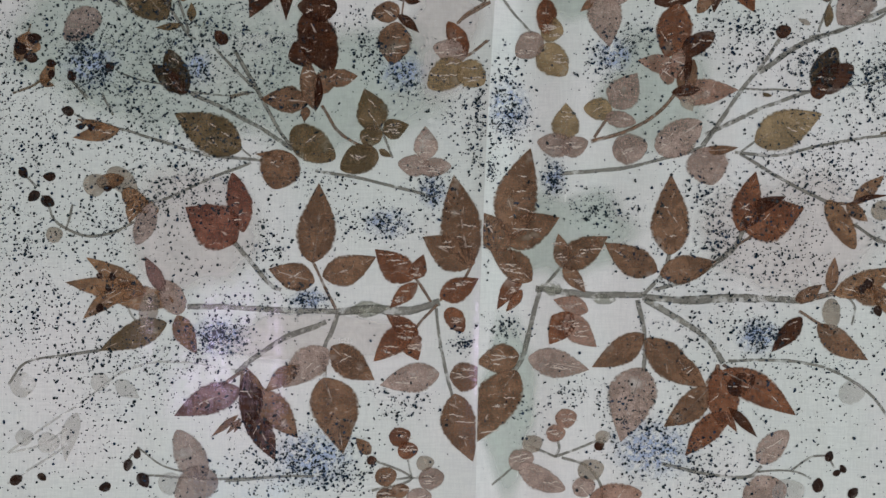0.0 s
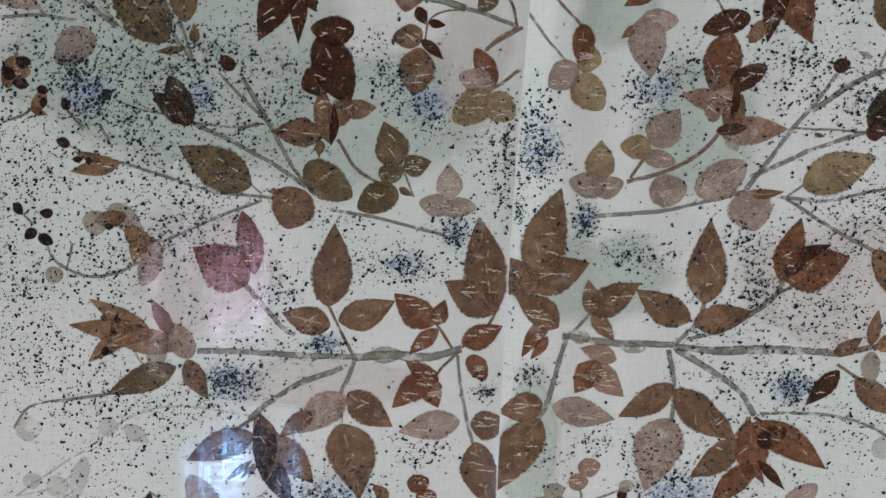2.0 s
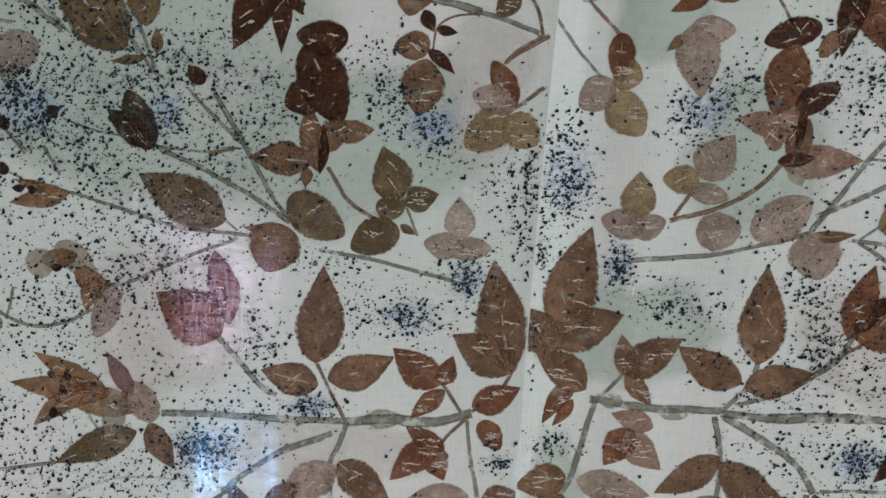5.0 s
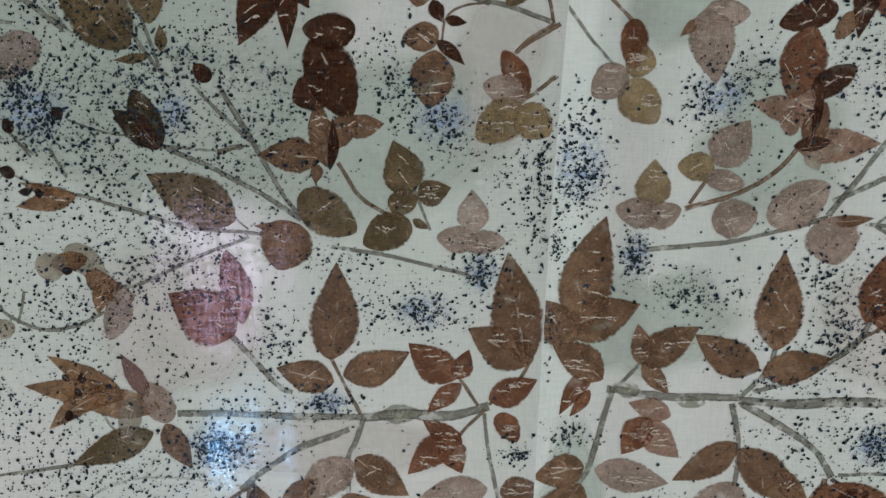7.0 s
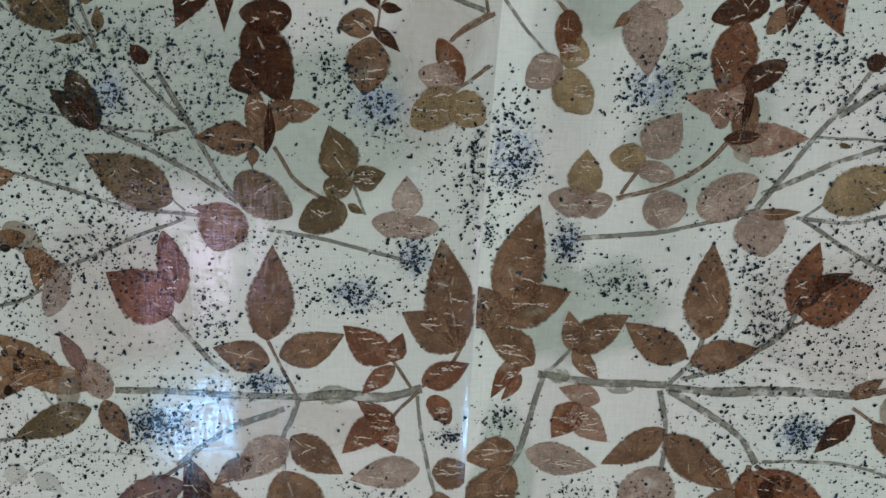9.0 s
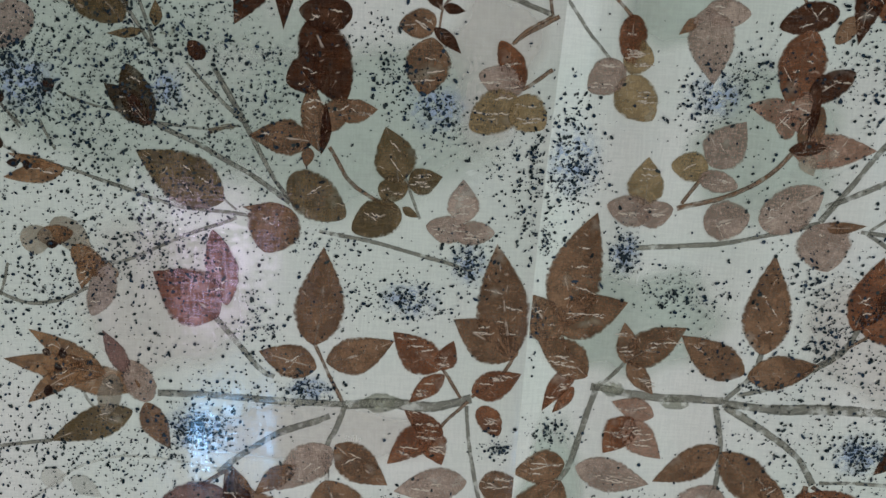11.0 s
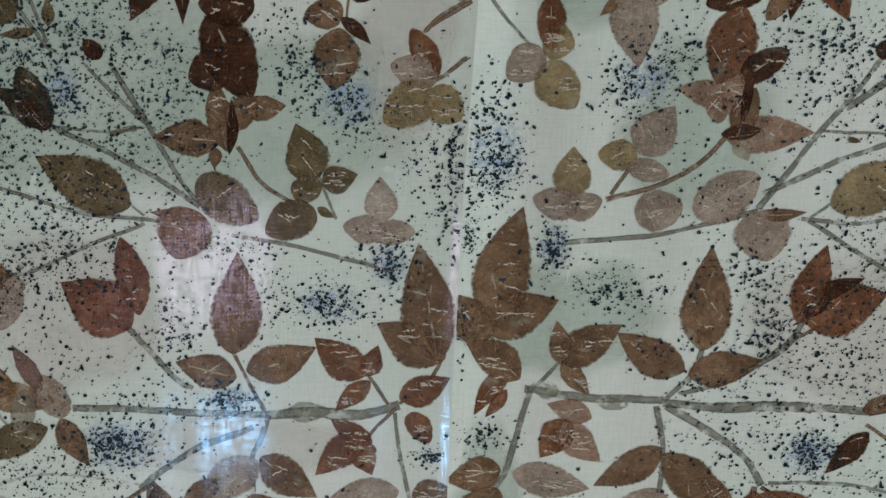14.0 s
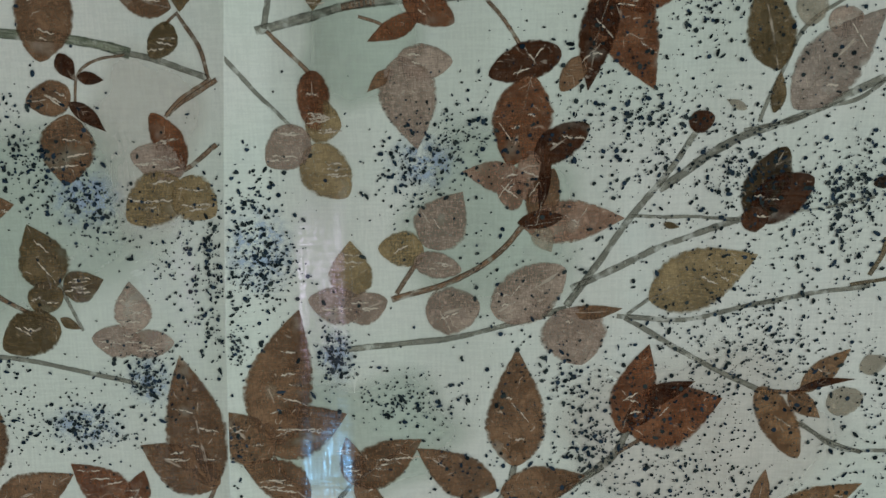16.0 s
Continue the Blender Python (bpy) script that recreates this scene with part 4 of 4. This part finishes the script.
stem(0.18, 'grey', (28.8, 12.9), (31.4, 12.8), (34.2, 12.7))
stem(0.18, 'grey', (36.5, 13.0), (38.4, 13.2), (40.6, 13.7))
stem(0.20, 'grey', (34.8, 17.4), (36.0, 20.3), (36.9, 22.0), (39.0, 23.3))
stem(0.23, 'grey', (36.6, 18.0), (39.4, 18.4), (41.2, 19.8))
stem(0.20, 'grey', (34.1, 17.0), (36.1, 17.4), (37.7, 18.0))
stem(0.32, 'grey', (14.5, 6.1), (19.5, 6.6), (23.6, 7.6), (25.7, 8.2))
stem(0.27, 'grey', (28.2, 7.8), (31.9, 7.6), (35.1, 8.4), (40.7, 9.3))
stem(0.27, 'grey', (28.6, 7.7), (32.4, 5.4), (36.0, 3.6))
stem(0.18, 'grey', (28.7, 7.9), (29.8, 8.7))
stem(0.23, 'grey', (37.4, 2.1), (39.3, 1.0), (40.9, 0.4))
stem(0.23, 'grey', (37.6, 2.1), (39.7, 0.7), (42.7, 0.5))
stem(0.23, 'brown', (35.7, 3.8), (37.5, 3.7), (38.0, 4.0))
stem(0.26, 'olive', (40.6, 9.8), (41.2, 10.9), (41.3, 11.7))
stem(0.20, 'olive', (39.7, 9.3), (41.9, 9.7))
stem(0.27, 'grey', (27.7, -8.8), (32.8, -8.8), (36.0, -9.6), (38.8, -11.4), (40.7, -13.9))
stem(0.27, 'grey', (22.3, -17.0), (25.9, -17.8), (29.2, -18.0), (30.3, -17.1))
stem(0.18, 'grey', (30.0, -17.6), (32.8, -17.5), (34.2, -18.1))
stem(0.18, 'grey', (32.8, -17.4), (34.2, -16.4), (35.6, -16.2))
stem(0.23, 'grey', (14.0, -16.6), (16.3, -15.7), (18.0, -15.0))
stem(0.23, 'grey', (14.0, -14.7), (14.3, -15.8), (14.0, -16.6))
stem(0.18, 'grey', (8.9, -18.8), (9.9, -18.1), (10.6, -17.4))
stem(0.27, 'grey', (14.5, -16.6), (16.5, -17.3), (17.6, -18.8), (17.7, -20.2))
stem(0.23, 'grey', (12.0, -15.8), (14.0, -16.6))
stem(0.23, 'brown', (12.1, -2.5), (10.8, -0.9), (10.2, 0.5))
stem(0.23, 'brown', (14.5, -1.3), (16.3, 0.0), (17.3, 0.7))
stem(0.18, 'grey', (35.4, -3.4), (37.4, -3.4), (39.3, -4.1))
stem(0.18, 'grey', (37.4, -5.9), (37.7, -4.5), (37.0, -3.6))
stem(0.45, 'brown', (33.3, -4.1), (35.1, -3.6), (37.4, -3.2))
stem(0.23, 'brown', (33.3, -4.8), (34.7, -5.7), (35.6, -6.1))
stem(0.36, 'brown', (26.9, -9.1), (26.7, -10.9))
stem(0.23, 'brown', (26.8, -9.3), (25.7, -11.1))
stem(0.32, 'dark', (27.3, -9.1), (29.1, -10.4))
stem(0.23, 'brown', (21.1, -7.1), (22.0, -7.8))
stem(0.32, 'brown', (-11.0, -9.8), (-11.1, -12.4))
stem(0.16, 'olive', (-28.0, 17.1), (-27.8, 17.8))
stem(0.18, 'grey', (-24.8, 13.6), (-24.0, 12.7), (-23.2, 12.0))
stem(0.18, 'grey', (-24.4, 10.7), (-23.1, 10.1), (-21.4, 9.9))
stem(0.18, 'grey', (-28.3, 5.9), (-27.3, 4.8))
stem(0.18, 'grey', (-26.9, 4.2), (-26.3, 3.2))
stem(0.18, 'grey', (-20.0, -16.9), (-19.6, -16.3))
stem(0.18, 'grey', (35.6, -16.4), (36.0, -17.2))
spatter(-23.6, 15.7, 2.1, 1.4, 150)
spatter(-22.6, 13.7, 1.6, 1.4, 160)
spatter(-24.0, 16.4, 2.3, 1.0, 80)
spatter(-14.7, 14.6, 1.1, 1.7, 80)
spatter(-17.1, 16.5, 2.3, 1.3, 70)
spatter(-1.1, 15.9, 1.7, 1.6, 110)
spatter(1.6, 14.0, 1.9, 1.4, 120)
spatter(2.2, 12.6, 1.1, 1.1, 30)
spatter(7.7, 10.0, 1.6, 3.2, 170)
spatter(9.9, 13.6, 1.7, 2.0, 110)
spatter(10.5, 10.9, 1.7, 1.5, 120)
spatter(10.2, 9.3, 1.1, 1.1, 50)
spatter(8.7, 6.4, 0.8, 1.1, 60)
spatter(0.4, 2.1, 2.3, 1.4, 170)
spatter(4.1, 4.8, 1.2, 1.5, 130)
spatter(13.9, 5.8, 0.9, 1.4, 120)
spatter(17.7, 3.2, 2.9, 1.5, 150)
spatter(-5.8, -4.0, 1.7, 1.0, 110)
spatter(-12.9, -6.9, 1.9, 1.4, 220)
spatter(-5.3, -16.5, 3.2, 2.5, 330)
spatter(-3.1, -18.3, 2.3, 1.6, 120)
spatter(30.0, -6.8, 1.8, 1.5, 200)
spatter(21.8, -15.6, 3.4, 2.7, 300)
spatter(9.9, -6.3, 1.4, 0.9, 60)
spatter(1.6, -12.5, 2.5, 1.6, 90)
spatter(20.2, 16.9, 2.3, 1.8, 120)
spatter(17.7, 15.3, 1.6, 1.6, 110)
spatter(15.4, -11.3, 2.0, 1.2, 60)
spatter(-27.3, 8.3, 2.7, 3.2, 130)
spatter(34.0, 14.8, 1.6, 1.9, 120)
spatter(38.8, 13.3, 1.8, 2.7, 130)
spatter(25.9, -17.7, 2.9, 2.5, 170)
spatter(-8.9, -17.7, 3.6, 2.0, 170)
spatter(6.7, -7.4, 1.1, 0.7, 50)
spatter(27.3, 1.0, 1.6, 1.8, 90)
spatter(-8.9, 0.0, 1.6, 2.7, 90)
spatter(-9.3, 15.6, 2.7, 2.7, 90)
spatter(28.2, 17.4, 2.7, 2.7, 70)
spatter(23.6, -2.7, 2.3, 0.6, 40)
spatter(-5.3, 5.4, 2.7, 1.1, 60)
spatter(22.7, -5.4, 2.7, 1.4, 20)
spatter(32.4, 22.8, 2.0, 1.2, 60)
spatter(39.7, 14.1, 1.7, 1.7, 120)
spatter(-1.8, 18.4, 2.7, 1.4, 50)
spatter(8.6, 0.9, 0.6, 1.8, 30)
spatter(-13.2, 18.1, 2.3, 1.8, 50)
spatter(29.6, 17.9, 2.3, 1.4, 60)
spatter(25.5, 4.6, 1.8, 1.4, 60)
spatter(-21.8, 1.8, 2.7, 3.2, 120)
spatter(-2.7, 2.3, 1.4, 1.8, 40)
spatter(5.4, 10.9, 1.8, 2.3, 50)
spatter(20.4, -0.4, 2.3, 0.9, 30)
spatter(32.8, -1.8, 3.6, 2.3, 90)
spatter(36.5, 5.5, 2.7, 2.7, 90)
spatter(-15.4, 4.9, 2.7, 1.8, 60)
spatter(-10.6, -5.3, 2.7, 1.8, 50)
spatter(35.1, -9.6, 3.2, 1.8, 60)
spatter(-19.3, 11.9, 2.7, 1.8, 70)
spatter(-26.9, -5.2, 2.7, 3.6, 110)
spatter(-27.8, 0.0, 2.3, 2.7, 110)
spatter(19.0, -12.7, 1.8, 1.8, 50)
spatter(11.8, -13.5, 1.8, 1.8, 40)
stain(-23.1, 14.6, 2.3, 1.8)
stain(-12.9, -7.0, 2.3, 1.8)
stain(-5.3, -16.7, 3.4, 2.5)
stain(1.6, 14.2, 2.0, 1.6)
stain(10.2, 11.4, 1.8, 2.3)
stain(4.1, 4.6, 1.2, 1.5)
stain(0.4, 2.1, 2.0, 1.2)
stain(30.0, -6.8, 1.9, 1.5)
stain(21.8, -15.9, 3.4, 2.5)
stain(-14.7, 14.5, 1.1, 1.6)
stain(13.8, 5.8, 1.0, 1.4)
stain(-5.8, -4.0, 1.6, 0.9)
stain(18.6, 15.7, 1.8, 1.4)

# loose spots between the clouds, thicker towards the outer parts
for _ in range(70000):
    x, y = dot_rnd.uniform(-0.42, 0.50), dot_rnd.uniform(-0.26, 0.30)
    far = abs(x - 0.077)
    dense = min(1.0, max(0.03, (far - 0.10) / 0.16)) * (0.35 + 1.3 * max(0.0, noise.noise((x * 13, y * 13, 1.7)) + 0.22))
    if x > 0.077:
        dense *= 0.75
    if y < -0.10 and far > 0.2:
        dense *= 0.45
    if x < -0.08 and y > 0.02:
        dense *= 1.35
    if dot_rnd.random() < dense:
        dot(x, y, min(0.0013, 0.00049 * math.exp(dot_rnd.gauss(-0.08, 0.48))), "black" if dot_rnd.random() < 0.7 else "blue")

for which, a, b, words in (("blue", (0.006, 0.013, 0.021), (0.028, 0.046, 0.068), "scattered small blue-grey ink spots"), ("black", (0.007, 0.011, 0.013), (0.035, 0.046, 0.046), "scattered small blackish ink spots")):
    part("ink_spatter", mesh_from("ink_spatter", *dots[which], spot_material("ink_" + which, a, b), smooth=False), cloth, words, "stuff")
